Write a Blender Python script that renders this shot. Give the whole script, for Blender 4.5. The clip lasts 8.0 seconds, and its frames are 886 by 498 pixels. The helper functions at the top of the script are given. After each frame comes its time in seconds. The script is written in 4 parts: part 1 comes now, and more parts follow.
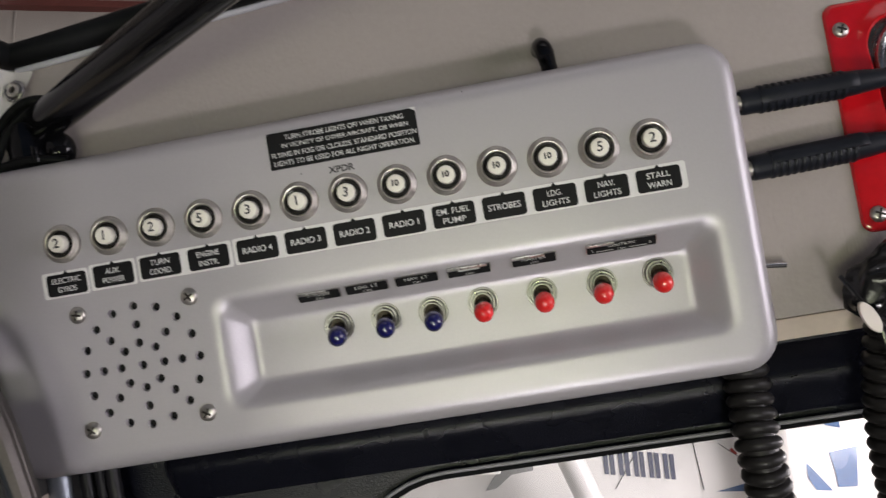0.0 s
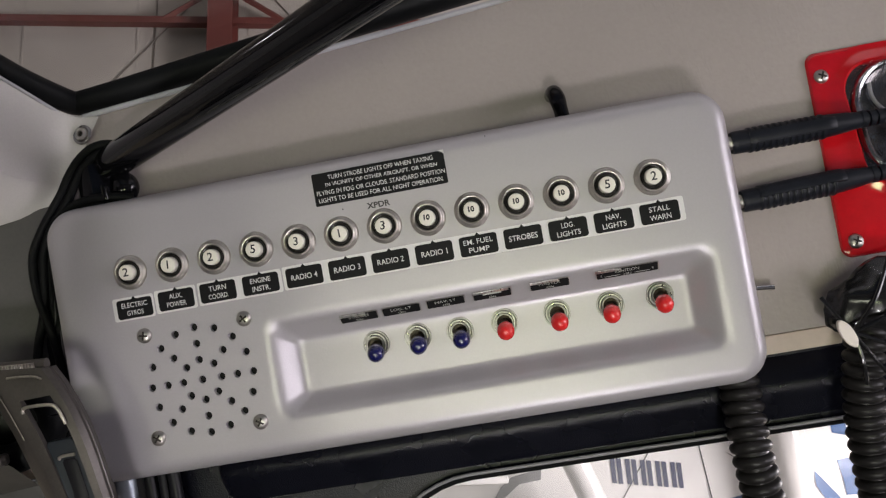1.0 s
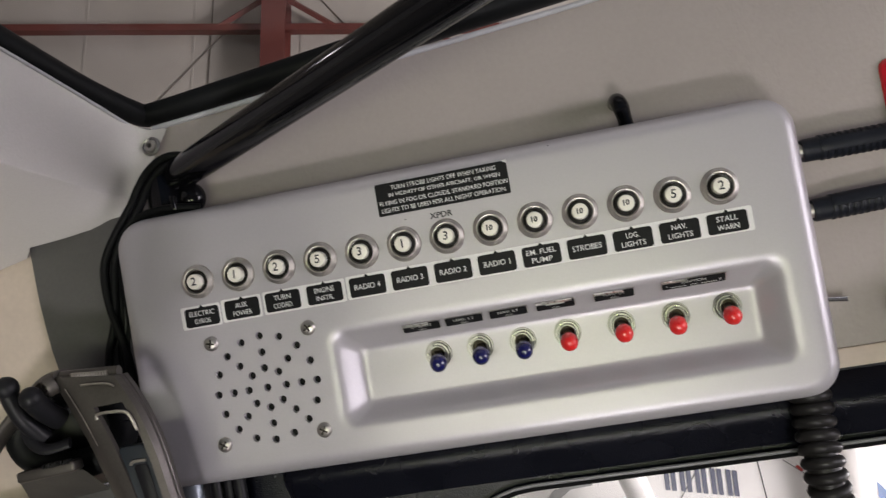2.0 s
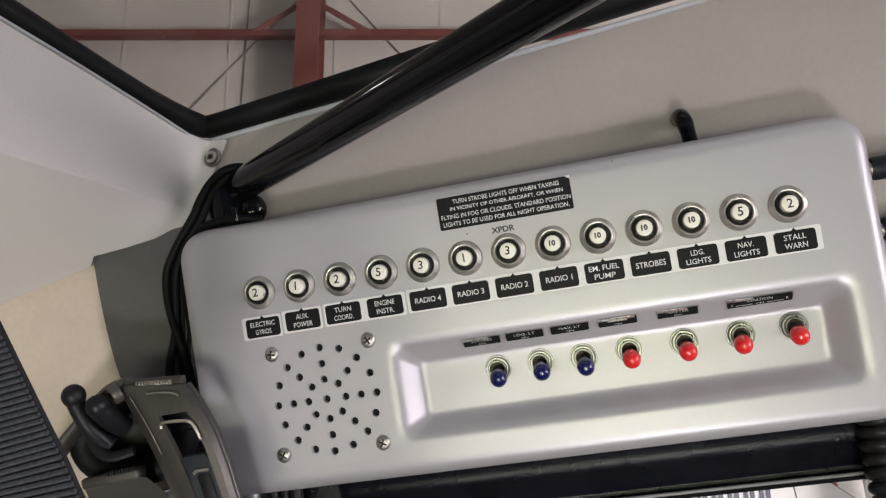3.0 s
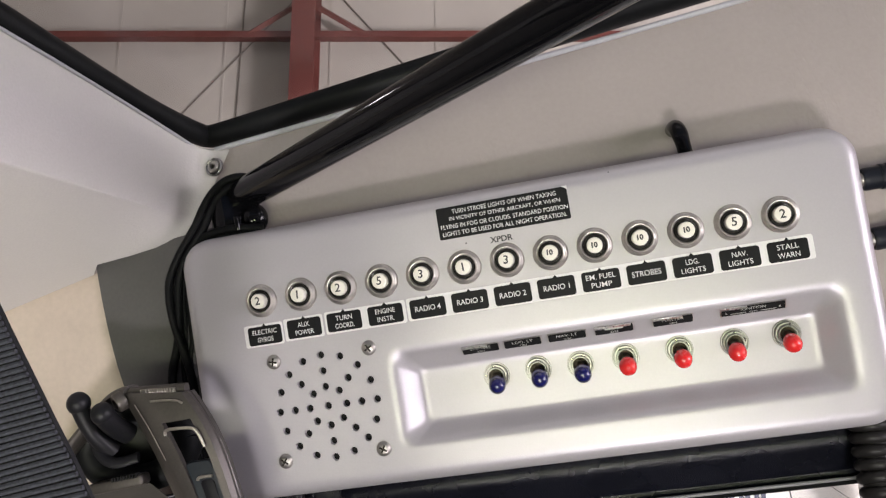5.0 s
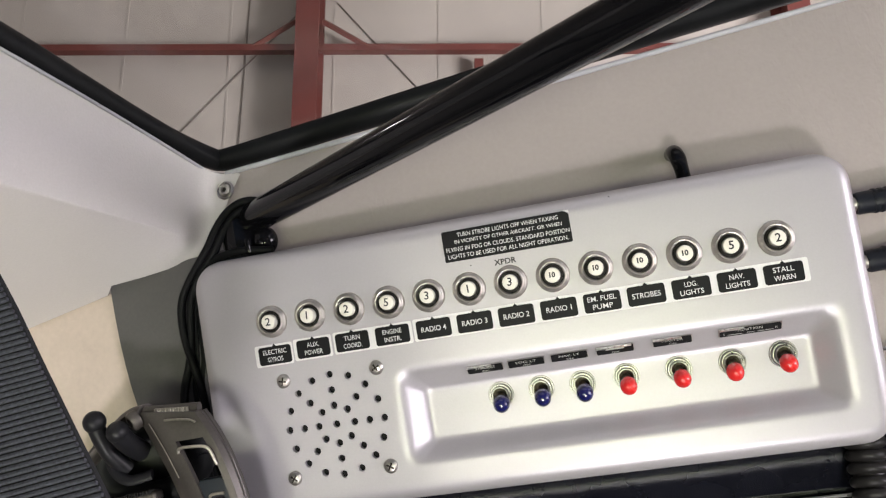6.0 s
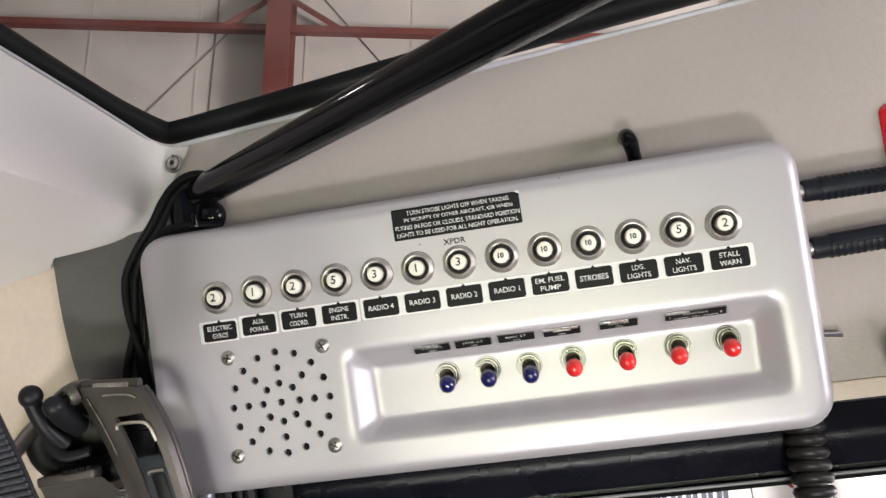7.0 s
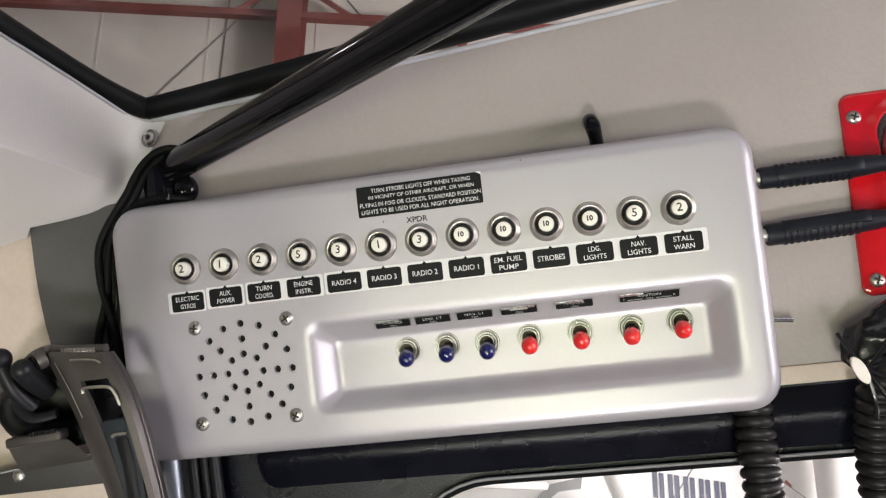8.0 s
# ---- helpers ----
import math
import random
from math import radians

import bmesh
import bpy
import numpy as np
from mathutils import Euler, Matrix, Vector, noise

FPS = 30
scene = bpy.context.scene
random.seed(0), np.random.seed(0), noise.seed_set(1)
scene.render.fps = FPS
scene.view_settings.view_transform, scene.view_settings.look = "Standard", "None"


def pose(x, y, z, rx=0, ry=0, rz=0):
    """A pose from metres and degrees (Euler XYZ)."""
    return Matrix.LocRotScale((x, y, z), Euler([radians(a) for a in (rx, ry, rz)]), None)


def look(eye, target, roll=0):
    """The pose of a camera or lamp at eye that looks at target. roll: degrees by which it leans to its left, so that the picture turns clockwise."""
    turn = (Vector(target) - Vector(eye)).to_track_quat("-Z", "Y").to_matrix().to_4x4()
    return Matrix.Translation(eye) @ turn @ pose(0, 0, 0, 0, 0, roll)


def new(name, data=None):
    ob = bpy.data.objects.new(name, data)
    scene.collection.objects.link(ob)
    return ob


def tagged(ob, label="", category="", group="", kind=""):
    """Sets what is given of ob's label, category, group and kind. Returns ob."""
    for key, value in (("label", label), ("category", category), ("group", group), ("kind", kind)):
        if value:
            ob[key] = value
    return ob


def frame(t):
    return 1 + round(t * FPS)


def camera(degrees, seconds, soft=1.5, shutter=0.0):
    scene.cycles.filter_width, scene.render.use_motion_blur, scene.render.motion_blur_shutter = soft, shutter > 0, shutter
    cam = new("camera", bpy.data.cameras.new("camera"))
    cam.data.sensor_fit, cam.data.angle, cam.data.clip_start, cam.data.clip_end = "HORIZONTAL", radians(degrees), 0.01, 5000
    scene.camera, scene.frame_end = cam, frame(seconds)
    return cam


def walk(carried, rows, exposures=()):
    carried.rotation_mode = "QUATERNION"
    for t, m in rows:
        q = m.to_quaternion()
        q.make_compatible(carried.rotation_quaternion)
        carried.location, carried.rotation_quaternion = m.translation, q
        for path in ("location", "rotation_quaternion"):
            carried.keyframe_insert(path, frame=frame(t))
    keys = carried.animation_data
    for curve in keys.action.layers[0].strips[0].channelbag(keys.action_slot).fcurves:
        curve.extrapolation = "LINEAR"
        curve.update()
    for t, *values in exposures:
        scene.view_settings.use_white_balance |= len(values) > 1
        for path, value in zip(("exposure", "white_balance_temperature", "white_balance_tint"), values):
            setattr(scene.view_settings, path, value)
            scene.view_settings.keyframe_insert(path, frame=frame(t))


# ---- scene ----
cam = camera(56.6, 8.0, soft=1.25, shutter=0.3)
# The cabin is laid out in millimetres in the switch panel's own axes (x along the
# breaker row, y into the wall, z up the panel's face) and stands nose-high in the hangar.
CABIN = pose(0, 0, 1.85, 11.90, -6.73, -12.62)
ROWS = [
    (0, 181.1, -323.3, -31.9, 90.58, 9.64, 4.96),
    (0.5, 168.7, -346.1, -22.4, 91.08, 9.66, 6.56),
    (1, 176.9, -366.0, -23.4, 91.31, 10.04, 5.34),
    (1.5, 177.8, -367.8, -23.9, 91.43, 10.18, 6.72),
    (2, 171.8, -366.6, -19.2, 92.12, 9.93, 8.85),
    (2.2, 165.1, -367.5, -17.6, 92.69, 9.65, 9.75),
    (3.3, 158.4, -370.4, -11.9, 92.83, 9.13, 10.90),
    (3.5, 158.3, -372.4, -12.8, 92.91, 9.19, 10.61),
    (4, 157.2, -373.6, -13.2, 92.62, 9.40, 10.44),
    (4.5, 159.7, -375.0, -13.4, 92.72, 9.38, 10.30),
    (4.7, 159.1, -374.6, -12.1, 92.71, 9.28, 10.41),
    (5.8, 159.3, -385.0, -4.2, 93.65, 9.30, 10.80),
    (6, 160.1, -386.9, -4.5, 93.70, 9.27, 10.79),
    (6.5, 154.6, -389.3, 0.5, 93.70, 8.89, 10.74),
    (7, 168.5, -381.7, -9.2, 92.41, 8.17, 8.60),
    (7.5, 181.6, -381.2, -13.1, 92.11, 7.56, 8.59),
    (8, 189.9, -387.0, -18.5, 91.85, 6.69, 9.03),
]
EXPOSURES = [(0.0, -1.24, 6530, 21), (1.5, -1.19, 6530, 22), (2.0, -1.13, 6530, 21), (2.5, -1.00, 6530, 21), (3.6, -0.79, 6530, 20), (4.0, -0.74, 6530, 22), (4.5, -0.75, 6530, 27), (5.0, -0.62, 6530, 23), (6.0, -0.49, 6530, 20), (6.5, -0.48, 6530, 20), (7.0, -0.43, 6530, 20), (7.5, -0.62, 6530, 20), (8.0, -0.60, 6530, 20)]
walk(cam, [(t, CABIN @ pose(x / 1000, y / 1000, z / 1000, rx, ry, rz)) for t, x, y, z, rx, ry, rz in ROWS], EXPOSURES)

# ---- light ----
world = bpy.data.worlds.new("daylight")
scene.world = world
world.use_nodes = True
sky = world.node_tree.nodes.new("ShaderNodeTexSky")
sky.sky_type = "NISHITA"
sky.sun_disc = False
sky.sun_elevation, sky.sun_rotation = radians(42), radians(27)
world.node_tree.links.new(sky.outputs["Color"], world.node_tree.nodes["Background"].inputs["Color"])
world.node_tree.nodes["Background"].inputs["Strength"].default_value = 0.09
sun_data = bpy.data.lights.new("sun", "SUN")
sun_data.energy, sun_data.angle, sun_data.color = 2.0, radians(0.5), (1.0, 0.95, 0.88)
sun = new("sun", sun_data)
sun.matrix_world = look((6, 12, 12), (0, 0, 0))


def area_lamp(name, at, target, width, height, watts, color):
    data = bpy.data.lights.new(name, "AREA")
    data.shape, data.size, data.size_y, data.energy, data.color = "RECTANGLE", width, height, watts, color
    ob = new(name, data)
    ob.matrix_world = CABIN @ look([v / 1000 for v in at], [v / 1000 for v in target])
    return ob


# daylight through the open cabin door opposite and the hangar's main door, plus added lamps
area_lamp("door_daylight", (270, -1500, -810), (140, 0, -20), 0.20, 0.13, 21.0, (0.98, 0.99, 0.97))
# Two added lamps, placed where the panel mirrors a greenish glow to the camera
area_lamp("panel_glow_left", (-160, -1480, -285), (110, 0, -60), 0.50, 0.20, 7.2, (0.93, 1.0, 0.75))
area_lamp("panel_glow_right", (235, -1480, -275), (180, 0, -60), 0.26, 0.16, 5.6, (0.84, 1.0, 0.55))
area_lamp("windscreen_daylight", (1285, -520, -80), (0, -60, 0), 0.46, 0.42, 12.6, (0.975, 0.97, 0.99))
gate = bpy.data.lights.new("hangar_door_daylight", "AREA")
gate.shape, gate.size, gate.size_y, gate.energy, gate.color = "RECTANGLE", 6.0, 4.0, 500.0, (0.97, 0.98, 1.0)
new("hangar_door_daylight", gate).matrix_world = look((11.0, -4.2, 2.9), (1.0, 1.5, 1.6))
# Added fill lamp that brightens the parked aircraft; no side door is known
side = bpy.data.lights.new("aircraft_fill", "AREA")
side.shape, side.size, side.size_y, side.energy, side.color = "RECTANGLE", 3.0, 2.6, 2100.0, (1.0, 0.98, 0.96)
new("aircraft_fill", side).matrix_world = look((7.6, 2.2, 2.4), (3.0, 7.0, 1.3))

# Added overhead lamp without a known source; lifts the spar cover's upper face
top = bpy.data.lights.new("spar_cover_fill", "AREA")
top.shape, top.size, top.size_y, top.energy, top.color = "RECTANGLE", 8.0, 5.0, 240.0, (0.95, 0.98, 1.0)
new("spar_cover_fill", top).matrix_world = look((-1.0, -3.0, 10.1), (-0.3, 0, 1.9))
strip = bpy.data.lights.new("hangar_strip_light", "AREA")
strip.shape, strip.size, strip.size_y, strip.energy, strip.color = "RECTANGLE", 0.5, 0.3, 60.0, (1.0, 0.98, 0.95)
new("hangar_strip_light", strip).matrix_world = look((-10.9, 4.7, 9.4), (0, 0, 1.9))


# ---- materials ----
def material(name, color, rough=0.5, metal=0.0, vary=0.12, vary_scale=30.0, fine=0.05, fine_scale=400.0,
             bump=0.0, bump_scale=800.0, grain="NOISE", coat=0.0, rough_vary=0.08, spec=0.5):
    m = bpy.data.materials.new(name)
    m.use_nodes = True
    nt = m.node_tree
    b = nt.nodes["Principled BSDF"]
    b.inputs["Metallic"].default_value = metal
    b.inputs["Coat Weight"].default_value = coat
    b.inputs["Specular IOR Level"].default_value = spec
    b.inputs["Coat Roughness"].default_value = 0.12
    co = nt.nodes.new("ShaderNodeTexCoord")

    def noise_tex(scale, detail):
        n = nt.nodes.new("ShaderNodeTexNoise")
        n.inputs["Scale"].default_value, n.inputs["Detail"].default_value = scale, detail
        nt.links.new(co.outputs["Object"], n.inputs["Vector"])
        return n.outputs["Fac"]

    def ranged(fac, lo, hi):
        r = nt.nodes.new("ShaderNodeMapRange")
        r.inputs["From Min"].default_value, r.inputs["From Max"].default_value = 0.25, 0.75
        r.inputs["To Min"].default_value, r.inputs["To Max"].default_value = lo, hi
        nt.links.new(fac, r.inputs["Value"])
        return r.outputs["Result"]

    big, small = noise_tex(vary_scale, 4.0), noise_tex(fine_scale, 3.0)
    mul = nt.nodes.new("ShaderNodeMath")
    mul.operation = "MULTIPLY"
    nt.links.new(ranged(big, 1 - vary, 1 + vary), mul.inputs[0])
    nt.links.new(ranged(small, 1 - fine, 1 + fine), mul.inputs[1])
    tint = nt.nodes.new("ShaderNodeVectorMath")
    tint.operation = "SCALE"
    tint.inputs[0].default_value = color
    nt.links.new(mul.outputs[0], tint.inputs["Scale"])
    nt.links.new(tint.outputs["Vector"], b.inputs["Base Color"])
    nt.links.new(ranged(big, max(0.02, rough - rough_vary), min(1.0, rough + rough_vary)), b.inputs["Roughness"])
    if bump:
        if grain == "VORONOI":
            v = nt.nodes.new("ShaderNodeTexVoronoi")
            v.feature = "SMOOTH_F1"
            v.inputs["Scale"].default_value = bump_scale
            nt.links.new(co.outputs["Object"], v.inputs["Vector"])
            height = v.outputs["Distance"]
        elif grain == "CREASE":
            # fine pebbling, with sparse patches of upright creases
            lay = nt.nodes.new("ShaderNodeMapping")
            lay.inputs["Rotation"].default_value = (0.0, 0.35, 0.0)
            lay.inputs["Scale"].default_value = (1.0, 1.0, 0.3)
            nt.links.new(co.outputs["Object"], lay.inputs["Vector"])
            ridges = nt.nodes.new("ShaderNodeTexNoise")
            ridges.inputs["Scale"].default_value, ridges.inputs["Detail"].default_value = bump_scale, 2.0
            ridges.inputs["Distortion"].default_value = 0.8
            nt.links.new(lay.outputs["Vector"], ridges.inputs["Vector"])
            patch = nt.nodes.new("ShaderNodeMapRange")
            patch.inputs["From Min"].default_value, patch.inputs["From Max"].default_value = 0.49, 0.60
            nt.links.new(noise_tex(28.0, 3.0), patch.inputs["Value"])
            pebble = nt.nodes.new("ShaderNodeTexVoronoi")
            pebble.feature = "SMOOTH_F1"
            pebble.inputs["Scale"].default_value = bump_scale * 1.6
            nt.links.new(co.outputs["Object"], pebble.inputs["Vector"])
            crease = nt.nodes.new("ShaderNodeMath")
            crease.operation = "MULTIPLY"
            nt.links.new(ridges.outputs["Fac"], crease.inputs[0])
            nt.links.new(patch.outputs["Result"], crease.inputs[1])
            blend = nt.nodes.new("ShaderNodeMath")
            blend.operation = "MULTIPLY_ADD"
            blend.inputs[1].default_value = 0.3
            nt.links.new(pebble.outputs["Distance"], blend.inputs[0])
            nt.links.new(crease.outputs[0], blend.inputs[2])
            height = blend.outputs[0]
        else:
            height = noise_tex(bump_scale, 2.0)
        bm_node = nt.nodes.new("ShaderNodeBump")
        bm_node.inputs["Strength"].default_value = bump
        bm_node.inputs["Distance"].default_value = 0.0004
        nt.links.new(height, bm_node.inputs["Height"])
        nt.links.new(bm_node.outputs["Normal"], b.inputs["Normal"])
    return m


def glass(name, tint, rough=0.03, gloss=0.045):
    m = bpy.data.materials.new(name)
    m.use_nodes = True
    nt = m.node_tree
    clear = nt.nodes.new("ShaderNodeBsdfTransparent")
    clear.inputs["Color"].default_value = (*tint, 1)
    shine = nt.nodes.new("ShaderNodeBsdfGlossy")
    shine.inputs["Roughness"].default_value = rough
    mix = nt.nodes.new("ShaderNodeMixShader")
    mix.inputs["Fac"].default_value = gloss
    nt.links.new(clear.outputs["BSDF"], mix.inputs[1])
    nt.links.new(shine.outputs["BSDF"], mix.inputs[2])
    nt.links.new(mix.outputs["Shader"], nt.nodes["Material Output"].inputs["Surface"])
    return m


PANEL = material("satin_grey_paint", (0.43, 0.41, 0.433), 0.365, 0.27, 0.015, 6, 0.02, 900, 0.12, 1500, coat=0.0, rough_vary=0.01)
VINYL = material("beige_vinyl", (0.345, 0.306, 0.284), 0.46, 0.0, 0.07, 9, 0.03, 420, 1.0, 330, "CREASE")
COVER = material("pale_grey_vinyl", (0.555, 0.53, 0.51), 0.5, 0.0, 0.05, 9, 0.03, 900, 0.25, 900, "VORONOI")
CREAM = material("cream_board", (0.53, 0.445, 0.375), 0.6, 0.0, 0.07, 25, 0.05, 300, 0.15, 500)
SLATE = material("slate_grey_plate", (0.083, 0.080, 0.078), 0.55, 0.0, 0.1, 20, 0.06, 500, 0.15, 900)
BLACK_VINYL = material("black_vinyl", (0.0040, 0.0045, 0.0085), 0.28, 0.0, 0.25, 30, 0.3, 1500, 0.42, 1900, "VORONOI", spec=0.26)
GLOSS_BLACK = material("gloss_black_paint", (0.004, 0.004, 0.005), 0.07, 0.0, 0.15, 20, 0.05, 300, 0.015, 200, coat=0.0, rough_vary=0.02, spec=0.22)
RUBBER = material("black_rubber", (0.006, 0.0065, 0.007), 0.5, 0.0, 0.2, 40, 0.1, 500, 0.25, 900, spec=0.12)
PLASTIC = material("black_plastic", (0.010, 0.010, 0.012), 0.40, 0.0, 0.2, 60, 0.1, 500, 0.1, 900, spec=0.22)
HOSE = material("dark_conduit_plastic", (0.014, 0.013, 0.013), 0.42, 0.0, 0.2, 60, 0.15, 500, 0.12, 900, spec=0.26)
NAVY_PLUG = material("blue_black_plastic", (0.008, 0.0095, 0.014), 0.42, 0.0, 0.2, 60, 0.1, 500, 0.15, 900, spec=0.24)
NICKEL = material("nickel", (0.56, 0.53, 0.49), 0.46, 1.0, 0.15, 300, 0.1, 1500, 0.15, 900)
SLEEVE_BLACK = material("black_bakelite", (0.010, 0.009, 0.008), 0.25, 0.0, 0.2, 60, 0.1, 500, 0.1, 900, spec=0.35)
BRIGHT_NUT = material("bright_nickel", (0.31, 0.30, 0.295), 0.32, 1.0, 0.15, 300, 0.1, 1500, 0.25, 700)
STEEL = material("steel", (0.48, 0.46, 0.43), 0.36, 1.0, 0.2, 200, 0.1, 1500, 0.2, 900)
DARK_BRASS = material("dark_brass", (0.32, 0.27, 0.21), 0.4, 1.0, 0.2, 200, 0.1, 1500, 0.2, 900)
THROAT = material("switch_throat", (0.06, 0.048, 0.036), 0.45, 0.7, 0.2, 300, 0.1, 900)
THROAT_DARK = material("dark_recess", (0.03, 0.026, 0.022), 0.6, 0.2, 0.2, 300, 0.1, 900, spec=0.2)
SLIDER = material("blue_grey_plastic", (0.022, 0.028, 0.034), 0.4, 0.0, 0.15, 60, 0.1, 500, 0.1, 900)
WHITE_BUTTON = material("ivory_button", (0.80, 0.77, 0.68), 0.4, 0.0, 0.05, 200, 0.03, 900)
LABEL_BLACK = material("black_label", (0.010, 0.010, 0.011), 0.42, 0.0, 0.2, 100, 0.1, 900, 0.05, 800, spec=0.12)
LABEL_WHITE = material("white_label", (0.72, 0.71, 0.70), 0.5, 0.0, 0.04, 100, 0.03, 900)
LETTER_WHITE = material("white_lettering", (0.70, 0.70, 0.69), 0.55, 0.0, 0.08, 800, 0.05, 2000)
LETTER_GREY = material("grey_lettering", (0.52, 0.52, 0.50), 0.55, 0.0, 0.1, 800, 0.05, 2000)
LETTER_BLACK = material("black_lettering", (0.02, 0.02, 0.02), 0.5, 0.0, 0.1, 800, 0.05, 2000)
RED_CAP = material("red_vinyl_cap", (0.72, 0.022, 0.02), 0.26, 0.0, 0.06, 150, 0.03, 900, 0.05, 700, coat=0.5)
BLUE_CAP = material("blue_vinyl_cap", (0.006, 0.007, 0.078), 0.24, 0.0, 0.1, 150, 0.03, 900, 0.05, 700, coat=0.6)
RED_PAINT = material("red_enamel", (0.52, 0.008, 0.012), 0.13, 0.0, 0.1, 60, 0.05, 500, 0.1, 300, coat=0.5)
CHROME = material("chrome", (0.85, 0.85, 0.86), 0.07, 1.0, 0.05, 80, 0.02, 500)
CHROME_RIM = material("brushed_chrome", (0.50, 0.50, 0.51), 0.18, 1.0, 0.3, 90, 0.1, 500, 1.0, 110)
SMOKED = material("smoked_chrome", (0.17, 0.165, 0.165), 0.24, 1.0, 0.2, 60, 0.1, 500, 0.4, 60)
CHROME_WORN = material("worn_foil", (0.72, 0.71, 0.68), 0.3, 1.0, 0.4, 300, 0.3, 900, 0.8, 500)
YOKE = material("bronze_grey_metal", (0.085, 0.076, 0.070), 0.44, 0.6, 0.15, 60, 0.1, 900, 0.15, 700)
CUP_GREY = material("dark_grey_plastic", (0.035, 0.034, 0.033), 0.5, 0.0, 0.15, 60, 0.1, 500, 0.15, 900)
YOKE_EDGE = material("pale_bronze_edge", (0.42, 0.39, 0.34), 0.35, 0.8, 0.2, 120, 0.1, 900)
WEBBING = material("charcoal_webbing", (0.040, 0.043, 0.056), 0.8, 0.0, 0.2, 60, 0.5, 900, 0.8, 1300)
WEB_BASE = material("webbing_ground", (0.007, 0.007, 0.010), 0.85, 0.0, 0.2, 60, 0.25, 900, 0.4, 1200)
PIPING = material("grey_piping", (0.40, 0.40, 0.42), 0.5, 0.0, 0.08, 60, 0.05, 500, 0.1, 600)
PLAIN_GREY = material("plain_grey", (0.22, 0.22, 0.23), 0.5, 0.0, 0.1, 60, 0.05, 500)
POST_BLUE = material("blue_grey_metal", (0.30, 0.33, 0.37), 0.35, 0.6, 0.12, 60, 0.05, 500)
CLOTH = material("speaker_cloth", (0.006, 0.006, 0.006), 0.9, 0.0, 0.2, 300, 0.2, 1500)
TAG = material("white_tag", (0.72, 0.66, 0.60), 0.5, 0.0, 0.06, 100, 0.04, 500)
FILM = material("black_wrap_film", (0.010, 0.010, 0.011), 0.22, 0.0, 0.2, 60, 0.1, 500, 0.6, 160)
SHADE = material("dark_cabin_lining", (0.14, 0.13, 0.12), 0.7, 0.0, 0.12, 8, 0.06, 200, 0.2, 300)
GLAZING = glass("acrylic_glazing", (0.93, 0.93, 0.92))
DOOR_GLAZING = glass("door_acrylic", (0.95, 0.95, 0.94), 0.3, 0.02)
LAMP_GLASS = glass("lamp_lens", (0.92, 0.92, 0.92))
SHEET = material("hangar_liner", (0.50, 0.47, 0.425), 0.7, 0.0, 0.12, 0.7, 0.05, 6.0, 0.3, 3.0)
PRIMER = material("red_oxide_steel", (0.155, 0.042, 0.034), 0.6, 0.0, 0.2, 2.0, 0.1, 20, 0.2, 20)
ROD = material("dark_rod", (0.20, 0.18, 0.16), 0.6, 0.3, 0.2, 5, 0.1, 30)
CONCRETE = material("concrete", (0.36, 0.34, 0.31), 0.75, 0.0, 0.2, 0.6, 0.1, 9, 0.3, 30)
ASPHALT_APRON = material("apron", (0.30, 0.29, 0.27), 0.85, 0.0, 0.15, 0.2, 0.1, 5, 0.3, 20)
PLANE_WHITE = material("white_aircraft_paint", (0.84, 0.83, 0.81), 0.3, 0.0, 0.04, 2, 0.02, 20, coat=0.4)
PLANE_BLUE = material("blue_aircraft_paint", (0.05, 0.125, 0.29), 0.3, 0.0, 0.08, 3, 0.03, 20, coat=0.4)
PLANE_NAVY = material("navy_decal", (0.012, 0.016, 0.075), 0.35, 0.0, 0.08, 3, 0.03, 20)
DARK_GAP = material("dark_gap", (0.05, 0.05, 0.05), 0.7, 0.0, 0.1, 10, 0.05, 40)
PLANE_RED = material("red_aircraft_trim", (0.45, 0.05, 0.04), 0.35, 0.0, 0.08, 3, 0.03, 20)

# ---- building helpers ----
AT = {}


def V(*p):
    return Vector(p)


def thing(name, at, label, category, group="", kind="", inside=True, turn=(0, 0, 0)):
    """An Empty at its base; inside the cabin in panel millimetres, else in world metres."""
    ob = new(name)
    ob.empty_display_size = 0.02
    if inside:
        ob.matrix_world = CABIN @ pose(at[0] / 1000, at[1] / 1000, at[2] / 1000, *turn)
        AT[ob.name] = (Vector(at), 0.001)
    else:
        ob.matrix_world = pose(*at, *turn)
        AT[ob.name] = (Vector(at), 1.0)
    return tagged(ob, label, category, group, kind)


def mesh_from(bm, mat, scale, shift, smooth=True):
    for v in bm.verts:
        v.co = (v.co - shift) * scale
    for f in bm.faces:
        f.smooth = smooth
    me = bpy.data.meshes.new("mesh")
    bm.to_mesh(me)
    bm.free()
    if smooth:
        me.set_sharp_from_angle(angle=radians(38))
    me.materials.append(mat)
    return me


def part(name, bm, mat, parent, label="", at=None, turn=(0, 0, 0), smooth=True):
    """One mesh object under a thing or a part. With at, the mesh is given about that point."""
    base, scale = AT[parent.name]
    if isinstance(bm, bpy.types.Mesh):
        me = bm
    else:
        me = mesh_from(bm, mat, scale, base if at is None else Vector((0, 0, 0)), smooth)
    ob = new(name, me)
    ob.parent = parent
    if at is not None:
        ob.matrix_basis = pose(*((Vector(at) - base) * scale), *turn)
    AT[ob.name] = (base if at is None else Vector(at), scale)
    if label:
        tagged(ob, label)
    return ob


